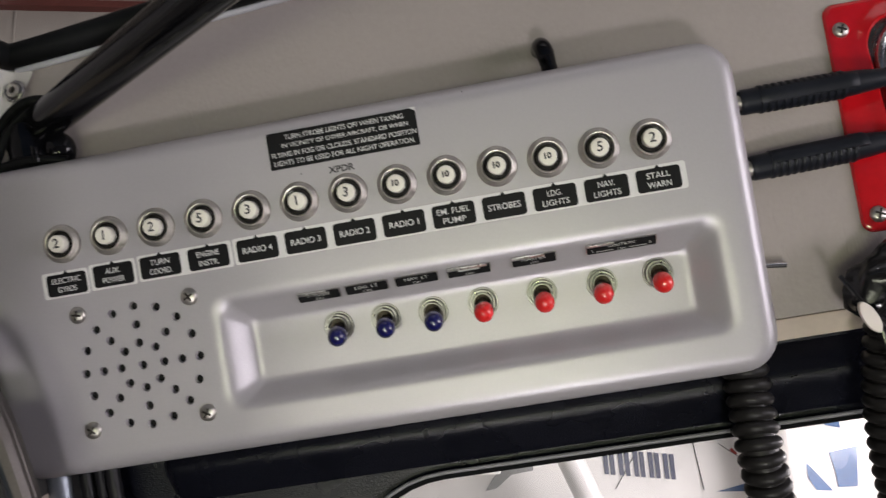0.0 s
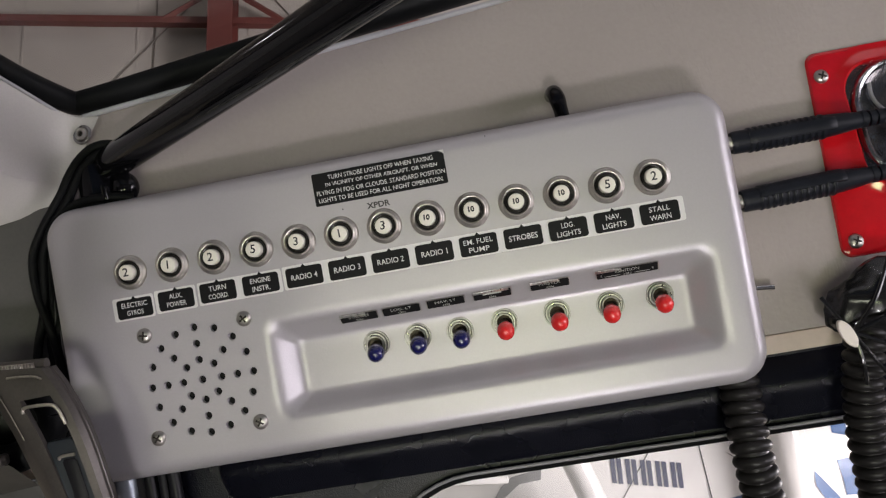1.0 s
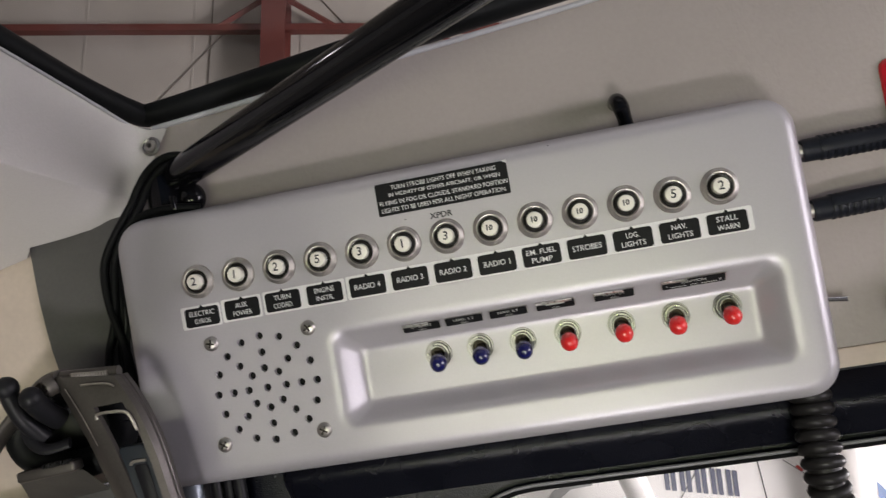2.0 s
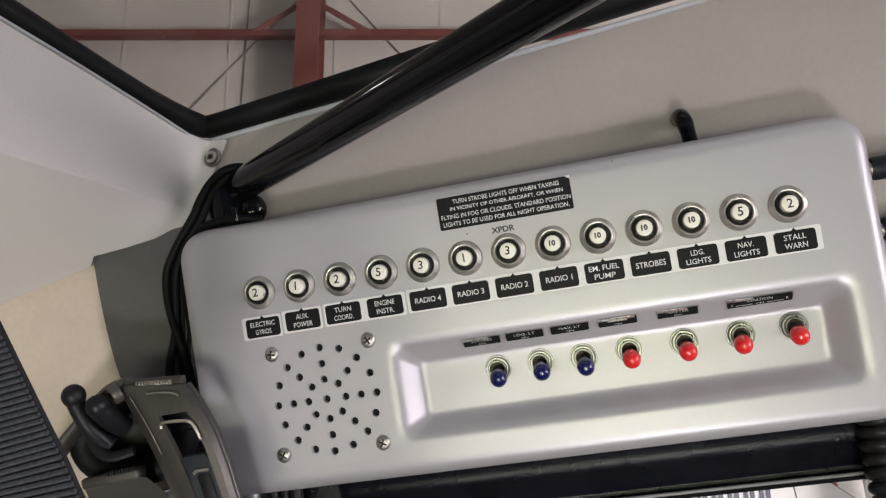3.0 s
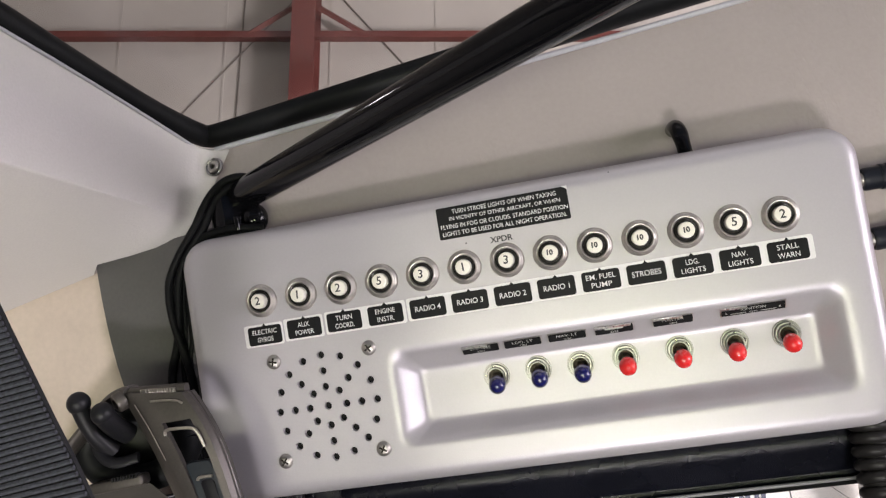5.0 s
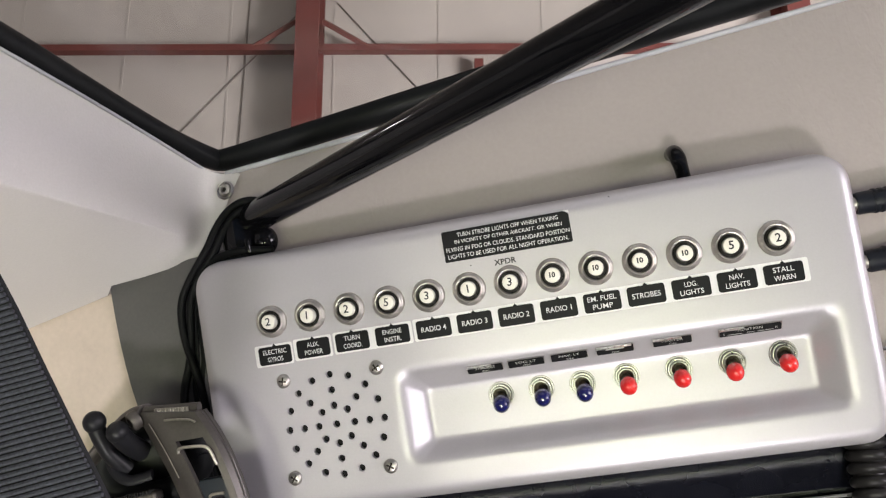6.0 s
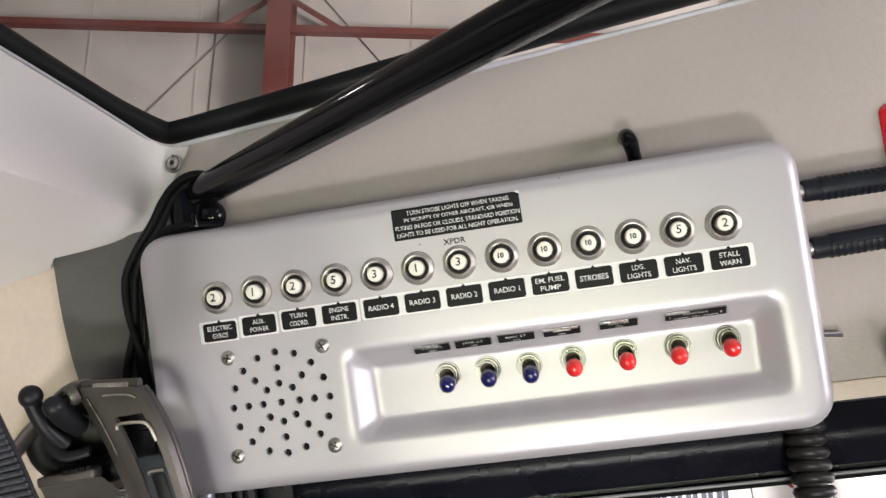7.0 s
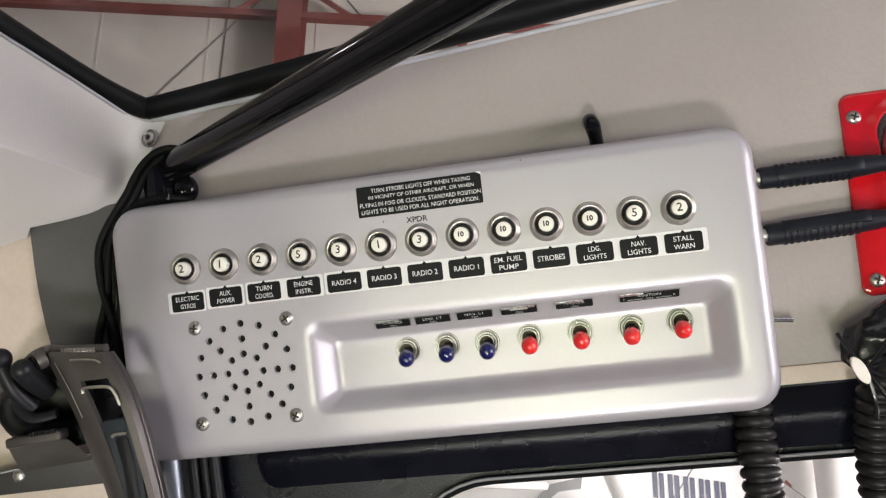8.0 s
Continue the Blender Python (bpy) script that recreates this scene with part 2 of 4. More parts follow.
def setting(name, bm, mat, label, category, kind="structure", inside=True, smooth=True):
    """A single-mesh piece of the setting or a single-mesh thing, in panel millimetres or metres."""
    mid = sum((v.co for v in bm.verts), Vector()) / len(bm.verts)
    ob = new(name, mesh_from(bm, mat, 0.001 if inside else 1.0, mid, smooth))
    ob.matrix_world = CABIN @ Matrix.Translation(mid * 0.001) if inside else Matrix.Translation(mid)
    AT[ob.name] = (mid, 0.001 if inside else 1.0)
    return tagged(ob, label, category, "", kind)


def box(x0, x1, y0, y1, z0, z1, bevel=0.0, seg=2):
    bm = bmesh.new()
    bmesh.ops.create_cube(bm, size=1)
    for v in bm.verts:
        v.co = Vector(((x0 + x1) / 2 + v.co.x * (x1 - x0), (y0 + y1) / 2 + v.co.y * (y1 - y0), (z0 + z1) / 2 + v.co.z * (z1 - z0)))
    if bevel:
        bmesh.ops.bevel(bm, geom=bm.edges[:], offset=bevel, segments=seg, affect="EDGES", profile=0.5)
    return bm


def join(*bms):
    out = bms[0]
    for b in bms[1:]:
        me = bpy.data.meshes.new("tmp")
        b.to_mesh(me)
        out.from_mesh(me)
        bpy.data.meshes.remove(me)
        b.free()
    return out


def moved(bm, m):
    bmesh.ops.transform(bm, matrix=m, verts=bm.verts)
    return bm


def lathe(profile, seg=32, start=0.0):
    """Turned about the y axis; profile of (radius, height), height towards the viewer (-y)."""
    bm = bmesh.new()
    rings = []
    for r, h in profile:
        if r < 1e-6:
            rings.append([bm.verts.new((0, -h, 0))])
        else:
            rings.append([bm.verts.new((r * math.cos(start + 2 * math.pi * i / seg), -h, r * math.sin(start + 2 * math.pi * i / seg))) for i in range(seg)])
    for a, b in zip(rings, rings[1:]):
        for i in range(seg):
            j = (i + 1) % seg
            if len(a) == 1 and len(b) > 1:
                bm.faces.new((a[0], b[j], b[i]))
            elif len(b) == 1 and len(a) > 1:
                bm.faces.new((a[i], a[j], b[0]))
            elif len(a) > 1:
                bm.faces.new((a[i], a[j], b[j], b[i]))
    bmesh.ops.recalc_face_normals(bm, faces=bm.faces)
    return bm


def smooth_path(points, steps=8):
    pts = [Vector(p) for p in points]
    if len(pts) < 3 or steps < 2:
        return pts
    out = []
    for i in range(len(pts) - 1):
        p0, p1, p2, p3 = pts[max(i - 1, 0)], pts[i], pts[i + 1], pts[min(i + 2, len(pts) - 1)]
        for k in range(steps):
            t = k / steps
            out.append(0.5 * ((2 * p1) + (p2 - p0) * t + (2 * p0 - 5 * p1 + 4 * p2 - p3) * t * t + (3 * p1 - p0 - 3 * p2 + p3) * t ** 3))
    out.append(pts[-1])
    return out


def sweep(path, radius, seg=14, squash=1.0, flat_axis=None):
    """A tube along a path; radius a number or a function of the length along it."""
    bm = bmesh.new()
    n = len(path)
    run = [0.0]
    for a, b in zip(path, path[1:]):
        run.append(run[-1] + (b - a).length)
    up = Vector((0, 0, 1)) if flat_axis is None else Vector(flat_axis)
    rings = []
    side = None
    for i, p in enumerate(path):
        t = (path[min(i + 1, n - 1)] - path[max(i - 1, 0)]).normalized()
        if side is None:
            side = t.cross(up)
            if side.length < 1e-3:
                side = t.cross(Vector((0, 1, 0)))
        side = (side - t * side.dot(t)).normalized()
        other = t.cross(side)
        r = radius(run[i], run[-1]) if callable(radius) else radius
        rings.append([bm.verts.new(p + side * (r * math.cos(2 * math.pi * k / seg)) + other * (r * squash * math.sin(2 * math.pi * k / seg))) for k in range(seg)])
    for a, b in zip(rings, rings[1:]):
        for k in range(seg):
            j = (k + 1) % seg
            bm.faces.new((a[k], a[j], b[j], b[k]))
    bm.faces.new(rings[0])
    bm.faces.new(rings[-1])
    bmesh.ops.recalc_face_normals(bm, faces=bm.faces)
    return bm


def round_rect(x0, x1, z0, z1, r, n=8):
    pts = []
    for cx, cz, a0 in ((x1 - r, z1 - r, 0), (x0 + r, z1 - r, 90), (x0 + r, z0 + r, 180), (x1 - r, z0 + r, 270)):
        for k in range(n + 1):
            a = radians(a0 + 90 * k / n)
            pts.append((cx + r * math.cos(a), cz + r * math.sin(a)))
    return pts


def plate(outline, y0, y1, bevel=0.0):
    """A flat plate with the given x-z outline between depths y0 (front) and y1 (back)."""
    bm = bmesh.new()
    front = [bm.verts.new((x, y0, z)) for x, z in outline]
    back = [bm.verts.new((x, y1, z)) for x, z in outline]
    f = bm.faces.new(front)
    bm.faces.new(back[::-1])
    n = len(outline)
    for i in range(n):
        j = (i + 1) % n
        bm.faces.new((front[j], front[i], back[i], back[j]))
    if bevel:
        bmesh.ops.bevel(bm, geom=list(f.edges), offset=bevel, segments=2, affect="EDGES", profile=0.5)
    bmesh.ops.recalc_face_normals(bm, faces=bm.faces)
    return bm


def bridge_rings(bm, rings, cap_last=False):
    for a, b in zip(rings, rings[1:]):
        n = len(a)
        for i in range(n):
            j = (i + 1) % n
            bm.faces.new((a[i], a[j], b[j], b[i]))
    if cap_last:
        bm.faces.new(rings[-1])


LETTERS = {}


def letter_mesh(text, mat, cap, width=0.0, bold=0.0):
    """Built-in lettering as a thin mesh in the x-z plane, centred, facing -y; millimetres."""
    key = (text, mat.name, cap, width, bold)
    if key in LETTERS:
        return LETTERS[key]
    cu = bpy.data.curves.new("letters", "FONT")
    cu.body, cu.align_x, cu.align_y, cu.extrude, cu.offset = text, "CENTER", "CENTER", 0.0, bold
    cu.resolution_u = 3
    holder = bpy.data.objects.new("letters", cu)
    scene.collection.objects.link(holder)
    bpy.context.view_layer.update()
    me = bpy.data.meshes.new_from_object(holder.evaluated_get(bpy.context.evaluated_depsgraph_get()))
    bpy.data.objects.remove(holder)
    xs, ys = [v.co.x for v in me.vertices], [v.co.y for v in me.vertices]
    k = cap / (max(ys) - min(ys))
    kx = width / (max(xs) - min(xs)) if width else k
    mx, my = (max(xs) + min(xs)) / 2, (max(ys) + min(ys)) / 2
    for v in me.vertices:
        v.co = Vector(((v.co.x - mx) * kx, 0.0, (v.co.y - my) * k)) * 0.001
    me.materials.clear()
    me.materials.append(mat)
    LETTERS[key] = me
    return me


def lettering(text, mat, parent, at, cap, width=0.0, turn=(0, 0, 0), bold=0.0, label=""):
    return part("lettering", letter_mesh(text, mat, cap, width, bold), mat, parent, label, at, turn)


def wall_y(x, z):
    """Depth of the trimmed cabin side behind the panel."""
    y = 36.5 + 0.03 * (x + 31) + 0.22 * (z - 75)
    return 18 + 0.5 * ((y - 18) + math.sqrt((y - 18) ** 2 + 16))


# ---- cabin structure ----
def sheet(name, rows, thick, mat, label, category, inside=True):
    """A curved sheet through a grid of points, given thickness along +y."""
    bm = bmesh.new()
    grid = [[bm.verts.new(p) for p in row] for row in rows]
    for a, b in zip(grid, grid[1:]):
        for i in range(len(a) - 1):
            bm.faces.new((a[i], a[i + 1], b[i + 1], b[i]))
    faces = bm.faces[:]
    out = bmesh.ops.extrude_face_region(bm, geom=faces)
    for v in out["geom"]:
        if isinstance(v, bmesh.types.BMVert):
            v.co += Vector(thick)
    bmesh.ops.recalc_face_normals(bm, faces=bm.faces)
    return setting(name, bm, mat, label, category, inside=inside)


def rim_z(x):
    """Height of the cabin side's upper edge under the roof window."""
    return 85.5 + 0.086 * (x + 29)


side_rows = []
for i in range(41):
    x = -300 + 900 * i / 40
    side_rows.append([(x, wall_y(x, z), z) for z in [-79 + (rim_z(x) + 79) * k / 24 for k in range(25)]])
sheet("wall_side", side_rows, (0, 7, 0), VINYL, "beige leather-grained vinyl side wall behind the switch panel", "wall")

# cream board edge showing under the vinyl
setting("trim_board", box(-280, 600, 18.5, 27, -88, -79.3, 0.8), CREAM, "cream board edge under the vinyl wall", "trim")

# spar cover that runs across the cabin
def cover_line(s):
    """Lower edge, crease and upper edge of the spar cover, s along it from the cabin side."""
    return (V(-47 - 101 * s, wall_y(-47 - 101 * s, 40 - 22 * s) - 4.2, 40 - 22 * s),
            V(-46 - 16 * s, 26 - 109 * s, 50 + 18 * s), V(-39 - 17 * s, 38 - 118 * s, 86 + 38 * s - 3.4 * s * s))


tab = (V(-44, 24.0, 40), V(-38, 27, 51), V(-21, 35.5, 83))
lines = [tab, [a.lerp(c, 0.4) for a, c in zip(tab, cover_line(0))]]
for t in (0.2, 0.4, 0.6, 0.8):
    lines.append([lines[1][k] * (1 - t) ** 2 + cover_line(0)[k] * (2 * t * (1 - t)) + cover_line(0.16)[k] * t * t for k in range(3)])
along = sorted([0.16 + 2.34 * k / 14 for k in range(15)] + [0.517, 0.53])
lines += [cover_line(s) for s in along]
trimmed = [0.0] * 6 + [0.26 * s if s < 0.525 else 0.0 for s in along]  # cut back where it meets the slate plate
cover_rows = []
for (B, C, T), cut in zip(lines, trimmed):
    ring = [B.lerp(C, t) for t in (cut, 0.3, 0.6, 0.9, 0.985)]
    for t in (0.25, 0.5, 0.75):
        ring.append(B.lerp(C, 0.985) * (1 - t) ** 2 + C * (2 * t * (1 - t)) + C.lerp(T, 0.018) * t * t)
    ring += [C.lerp(T, t) for t in (0.018, 0.12, 0.4, 0.7, 1.0)]
    cover_rows.append([tuple(p) for p in ring])
sheet("spar_cover", cover_rows, (-3, 3, 2), COVER, "pale grey vinyl spar cover with a soft crease", "spar cover")

# cream trim panel and slate plate under the spar cover
trim_rows = []
for k in range(13):
    x = -300 + 253 * k / 12
    top = 41 + 22 * (x + 47) / 101
    trim_rows.append([(x, wall_y(x, z) - 1.6 - (1.4 if z < -60 else 0), z) for z in [-135 + (top + 135) * j / 12 for j in range(13)]])
sheet("trim_panel", trim_rows, (0, 1.2, 0), CREAM, "cream trim panel below the spar cover", "trim")


def slate_plate():
    bm = bmesh.new()
    grid = []
    for k in range(15):
        t = k / 14
        z0 = 36.5 - 161 * t
        x0 = -100 + 10.5 * t * 161 / 66 if z0 > -29.5 else -89.5 + 34 * (-29.5 - z0) / 95
        grid.append([bm.verts.new((x0 + (-18 - x0) * u, wall_y(x0, z0) - 3.6 - (1.4 if z0 < -50 else 0), z0 + 6.5 * u * (1 - t))) for u in (0, 0.33, 0.66, 1)])
    for a, b in zip(grid, grid[1:]):
        for i in range(3):
            bm.faces.new((a[i], a[i + 1], b[i + 1], b[i]))
    out = bmesh.ops.extrude_face_region(bm, geom=bm.faces[:])
    for v in out["geom"]:
        if isinstance(v, bmesh.types.BMVert):
            v.co.y += 1.4
    bmesh.ops.recalc_face_normals(bm, faces=bm.faces)
    bmesh.ops.triangulate(bm, faces=bm.faces)
    return bm


setting("cover_plate", slate_plate(), SLATE, "dark slate-grey plate on the cream trim", "plate", kind="thing", smooth=False)

# roof window: rubber seal, grey piping and clear pane
roof_window = thing("window_1", (-42, 46, 94), "clear acrylic roof window in a black rubber seal", "window", kind="structure")
RIGHT, LEFT = V(270, 14, 24), V(-17, -122, 37)
corner = V(-44, 45, 95)
seal_path = smooth_path([corner + LEFT * 3.2 + V(-3, 0, -11.5), corner + LEFT * 2 + V(-3, 0, -7.5), corner + LEFT + V(-2, 0, -4), corner + LEFT * 0.35 + V(0, -2, -1.2),
                         corner + LEFT * 0.08 + V(3, -2, 1)], 6)
seal_path += smooth_path([corner + V(6, 2, 1), corner + RIGHT * 0.1 + V(0, 0, -0.5), corner + RIGHT * 0.5 + V(0, 0, 1.5), corner + RIGHT * 1.2 + V(0, 0, 4), corner + RIGHT * 2.2 + V(0, 0, 5)], 6)
part("seal", sweep([p + V(0, 0, -0.8) for p in seal_path], lambda s, n: 6.8 + (min(3.2, (406 - s) * 0.026) if s < 406 else min(1.8, (s - 406) * 0.011)), 14, 0.85), RUBBER, roof_window, "matt black rubber seal")
pipe_path = smooth_path([(x, wall_y(x, rim_z(x)) - 1.4, rim_z(x) - 0.3) for x in (-30, 20, 80, 160, 260, 400, 590)], 5)
part("piping", sweep(pipe_path, 1.45, 10), PIPING, roof_window, "pale grey piping")
lip_path = [cover_line(2.5 * k / 12)[2] + V(0.4, -0.3, 0.2) for k in range(13)]
part("piping", sweep(lip_path, 0.9, 8), PIPING, roof_window, "pale grey piping")
pane = bmesh.new()
q = [corner + V(0, 2, 6) + RIGHT * a + LEFT * b for a, b in ((-0.02, -0.02), (2.2, -0.02), (2.2, 5.5), (-0.02, 5.5))]
pv = [pane.verts.new(p) for p in q]
pf = pane.faces.new(pv)
for e in bmesh.ops.extrude_face_region(pane, geom=[pf])["geom"]:
    if isinstance(e, bmesh.types.BMVert):
        e.co += V(0, 0, 2.5)
bmesh.ops.recalc_face_normals(pane, faces=pane.faces)
pane_ob = part("pane", pane, GLAZING, roof_window, smooth=False)
pane_ob.visible_shadow = False
ring_path = [corner + V(0.5 + 3.0 * math.cos(a), -1.5, 7.5 + 3.0 * math.sin(a)) for a in [2 * math.pi * k / 20 for k in range(21)]]
speck = mesh_from(lathe([(0.34, 0), (0.25, 0.15), (0, 0.2)], 7), PIPING, 0.001, Vector())
for a, c in ((0.236, 0.681), (0.153, 0.768), (0.267, 0.678), (0.455, 0.484), (0.452, 0.454), (0.204, 0.806), (0.33, 0.62), (0.12, 0.55)):
    part("dust_speck", speck, PIPING, roof_window, "", corner + V(0, 1.5, 5.6) + RIGHT * a + LEFT * c)
part("glazing_mark", sweep(ring_path, 0.22, 6), PIPING, roof_window, "faint round mark on the pane")
part("glazing_mark", lathe([(0.5, 0), (0.4, 0.3), (0, 0.4)], 8), PIPING, roof_window, "", corner + V(0.5, -1.5, 7.5))

# door frame with its rounded window opening, and the padded rail above it
frame_bm = bmesh.new()
outer = [(-46, -88.5), (600, -88.5), (600, -480), (-46, -480)]
inner = round_rect(84, 560, -420, -123.2, 52, 10)
edges = []
for loop in (outer, inner):
    vs = [frame_bm.verts.new((x, 27, z)) for x, z in loop]
    edges += [frame_bm.edges.new((vs[i], vs[(i + 1) % len(vs)])) for i in range(len(vs))]
bmesh.ops.triangle_fill(frame_bm, use_beauty=True, use_dissolve=False, edges=edges)
for e in bmesh.ops.extrude_face_region(frame_bm, geom=frame_bm.faces[:])["geom"]:
    if isinstance(e, bmesh.types.BMVert):
        e.co.y += 16
bmesh.ops.recalc_face_normals(frame_bm, faces=frame_bm.faces)
door = thing("door_1", (200, 27, -480), "black vinyl cabin door frame with a rounded window", "door", kind="structure")
part("door_frame", frame_bm, BLACK_VINYL, door, smooth=False)
rail = bmesh.new()
RAIL = ((40, -87), (31, -87.2), (28, -89), (23.2, -96.2), (21.4, -99.2), (20.5, -101.2), (20.1, -102.8), (20.2, -104.4), (20.9, -106.4), (22.0, -108.8), (26.2, -117), (27.2, -119.5), (28.5, -120.8), (40, -121))
stations = [(14.0, 8.0), (14.8, 5.0), (16.5, 2.4), (19.0, 0.8), (23.0, 0.0)] + [(23.0 + 57.7 * k, 0.0) for k in range(1, 11)]
rings = [[rail.verts.new((x, min(40, y + inset), z + inset * (-104 - z) / 40)) for y, z in RAIL] for x, inset in stations]
for ring_a, ring_b in zip(rings, rings[1:]):
    for i in range(len(RAIL) - 1):
        rail.faces.new((ring_a[i], ring_a[i + 1], ring_b[i + 1], ring_b[i]))
rail.faces.new(rings[0])
rail.faces.new(rings[-1])
bmesh.ops.recalc_face_normals(rail, faces=rail.faces)
part("padded_rail", rail, BLACK_VINYL, door, "padded black vinyl rail")
lip = [V(x, 24.5, z) for x, z in inner]
lip.append(lip[0])
# pale tube paints the highlight on the rail's rolled lower edge
part("lip_highlight", sweep([p + V(0, -1.0, 1.3) for p in lip], 0.85, 10), PLAIN_GREY, door, "pale grey line standing in for the rail edge's highlight")
part("window_trim", sweep(lip, 1.0, 6), RUBBER, door, "thin black window trim")
gask = [V(x, 27.5, z) for x, z in round_rect(85.5, 558.5, -418.5, -124.6, 51, 10)]
gask.append(gask[0])
part("gasket", sweep(gask, 1.2, 6), RUBBER, door)
door_pane = part("pane", plate(round_rect(82, 562, -422, -119.5, 53, 8), 33, 35), DOOR_GLAZING, door, smooth=False)
door_pane.visible_shadow = False

# the rest of the cabin round the camera, plain, unseen; dark lining cuts stray light
setting("cabin_floor", box(-900, 1300, -1030, 30, -1050, -1030), SLATE, "dark cabin floor", "floor")
setting("wall_aft", box(-920, -900, -1030, 30, -1030, 420), SHADE, "dark aft bulkhead", "wall")
setting("wall_lower", box(-900, 1300, 45, 60, -1030, -482), SHADE, "dark lower cabin side", "wall")
for name, (a0, a1, b0, b1) in (("ceiling", (2.2, 5.0, -0.05, 8.7)), ("ceiling", (-3.3, 2.2, 5.5, 8.7)), ("ceiling", (-3.3, -0.15, 2.5, 5.5))):
    sheet(name, [[tuple(corner + V(0, 2, 4) + RIGHT * a + LEFT * b) for b in (b0, (b0 + b1) / 2, b1)] for a in (a0, (a0 + a1) / 2, a1)], (0, 0, 15), SHADE, "dark vinyl cabin ceiling", "ceiling")
nose = bmesh.new()
edges = []
for loop in ([(-1000, -1030), (60, -1030), (60, 260), (-1000, 380)], [(-920, -420), (-40, -420), (-60, 180), (-920, 300)]):
    vs = [nose.verts.new((1300, y, z)) for y, z in loop]
    edges += [nose.edges.new((vs[i], vs[(i + 1) % len(vs)])) for i in range(len(vs))]
bmesh.ops.triangle_fill(nose, use_beauty=True, use_dissolve=False, edges=edges)
for e in bmesh.ops.extrude_face_region(nose, geom=nose.faces[:])["geom"]:
    if isinstance(e, bmesh.types.BMVert):
        e.co.x += 30
bmesh.ops.recalc_face_normals(nose, faces=nose.faces)
setting("wall_front", nose, SHADE, "dark cabin front with its windscreen opening", "wall", smooth=False)
opp = bmesh.new()
edges = []
for loop in ([(-900, -1030), (1300, -1030), (1300, 420), (-900, 420)], round_rect(-560, 860, -820, 120, 60, 6)):
    vs = [opp.verts.new((x, -1000, z)) for x, z in loop]
    edges += [opp.edges.new((vs[i], vs[(i + 1) % len(vs)])) for i in range(len(vs))]
bmesh.ops.triangle_fill(opp, use_beauty=True, use_dissolve=False, edges=edges)
for e in bmesh.ops.extrude_face_region(opp, geom=opp.faces[:])["geom"]:
    if isinstance(e, bmesh.types.BMVert):
        e.co.y -= 30
bmesh.ops.recalc_face_normals(opp, faces=opp.faces)
setting("wall_opposite", opp, SHADE, "dark cabin side with an open door", "wall", smooth=False)

# ---- hangar ----
setting("ground", box(-400, 400, -400, 400, -0.3, -0.02), ASPHALT_APRON, "pale paved apron round the hangar", "ground", inside=False, smooth=False)
setting("hangar_floor", box(-12, 14, -9, 10, -0.02, 0.0), CONCRETE, "smooth concrete hangar floor", "floor", inside=False, smooth=False)
back = box(-12, 14, 10.0, 10.25, 0, 10.2)
setting("wall_back", back, SHEET, "off-white lined hangar wall", "wall", inside=False, smooth=False)
setting("wall_left", box(-12.25, -12, -9, 10.25, 0, 10.2), SHEET, "off-white lined hangar side wall", "wall", inside=False, smooth=False)
setting("hangar_roof", box(-12.25, 14, -9, 10.25, 10.2, 10.4), SHEET, "lined hangar roof", "ceiling", inside=False, smooth=False)
for k in range(17):
    x = -11.5 + 1.45 * k
    setting("wall_seam", box(x - 0.014, x + 0.014, 9.99, 9.999, 0, 10.2), SHEET, "raised seam of the hangar wall liner", "trim", inside=False, smooth=False)


def steel_column(x):
    col = thing("steel_column", (x, 9.7, 0), "red-oxide painted steel hangar column", "column", "hangar columns", inside=False)
    part("flange", box(x - 0.155, x + 0.155, 9.42, 9.45, 0, 10.2), PRIMER, col, smooth=False)
    part("flange", box(x - 0.155, x + 0.155, 9.92, 9.95, 0, 10.2), PRIMER, col, smooth=False)
    part("web", box(x - 0.012, x + 0.012, 9.45, 9.92, 0, 10.2), PRIMER, col, smooth=False)
    for dx in (-0.82, 0.82):
        bm = sweep([V(x + 0.18 * (1 if dx > 0 else -1), 9.6, 7.45), V(x + dx, 9.75, 7.12)], 0.045, 4)
        part("knee_brace", bm, PRIMER, col, smooth=False)


for x in (-8.1, -1.64, 4.9):
    steel_column(x)
for z in (3.9, 7.12):
    g = thing("steel_girt", (0, 9.8, z), "red-oxide painted horizontal wall girt", "girt", "hangar girts", inside=False)
    part("top_flange", box(-12, 14, 9.72, 9.98, z + 0.03, z + 0.05), PRIMER, g, smooth=False)
    part("face", box(-12, 14, 9.70, 9.72, z - 0.04, z + 0.05), PRIMER, g, smooth=False)
post = thing("steel_post", (0.64, 9.8, 3.9), "short red-oxide steel post under the girt", "post", inside=False)
part("post_web", box(0.58, 0.70, 9.74, 9.86, 3.95, 6.97), PRIMER, post, smooth=False)
for a, b in (((-3.49, 9.984, 5.9), (-1.9, 9.984, 7.75)), ((-1.32, 9.984, 7.95), (0.28, 9.984, 6.1)), ((-2.64, 9.984, 4.0), (-2.5, 9.984, 10.1)), ((-4.9, 9.984, 4.3), (-3.49, 9.984, 5.9))):
    setting("brace_rod", sweep([V(*a), V(*b)], 0.009, 6), ROD, "thin dark steel brace rod on the hangar wall", "brace", kind="thing", inside=False)

# ---- the switch panel ----
panel = thing("switch_panel", (117, 12, -95), "satin grey aircraft switch panel with breakers and capped toggles", "switch panel")
X0, X1, Z0, Z1 = -41.5, 276.5, -96.0, 34.5
SPEAKER = (24.6, -54.6)
HOLES = [(0.0, 0.0)]
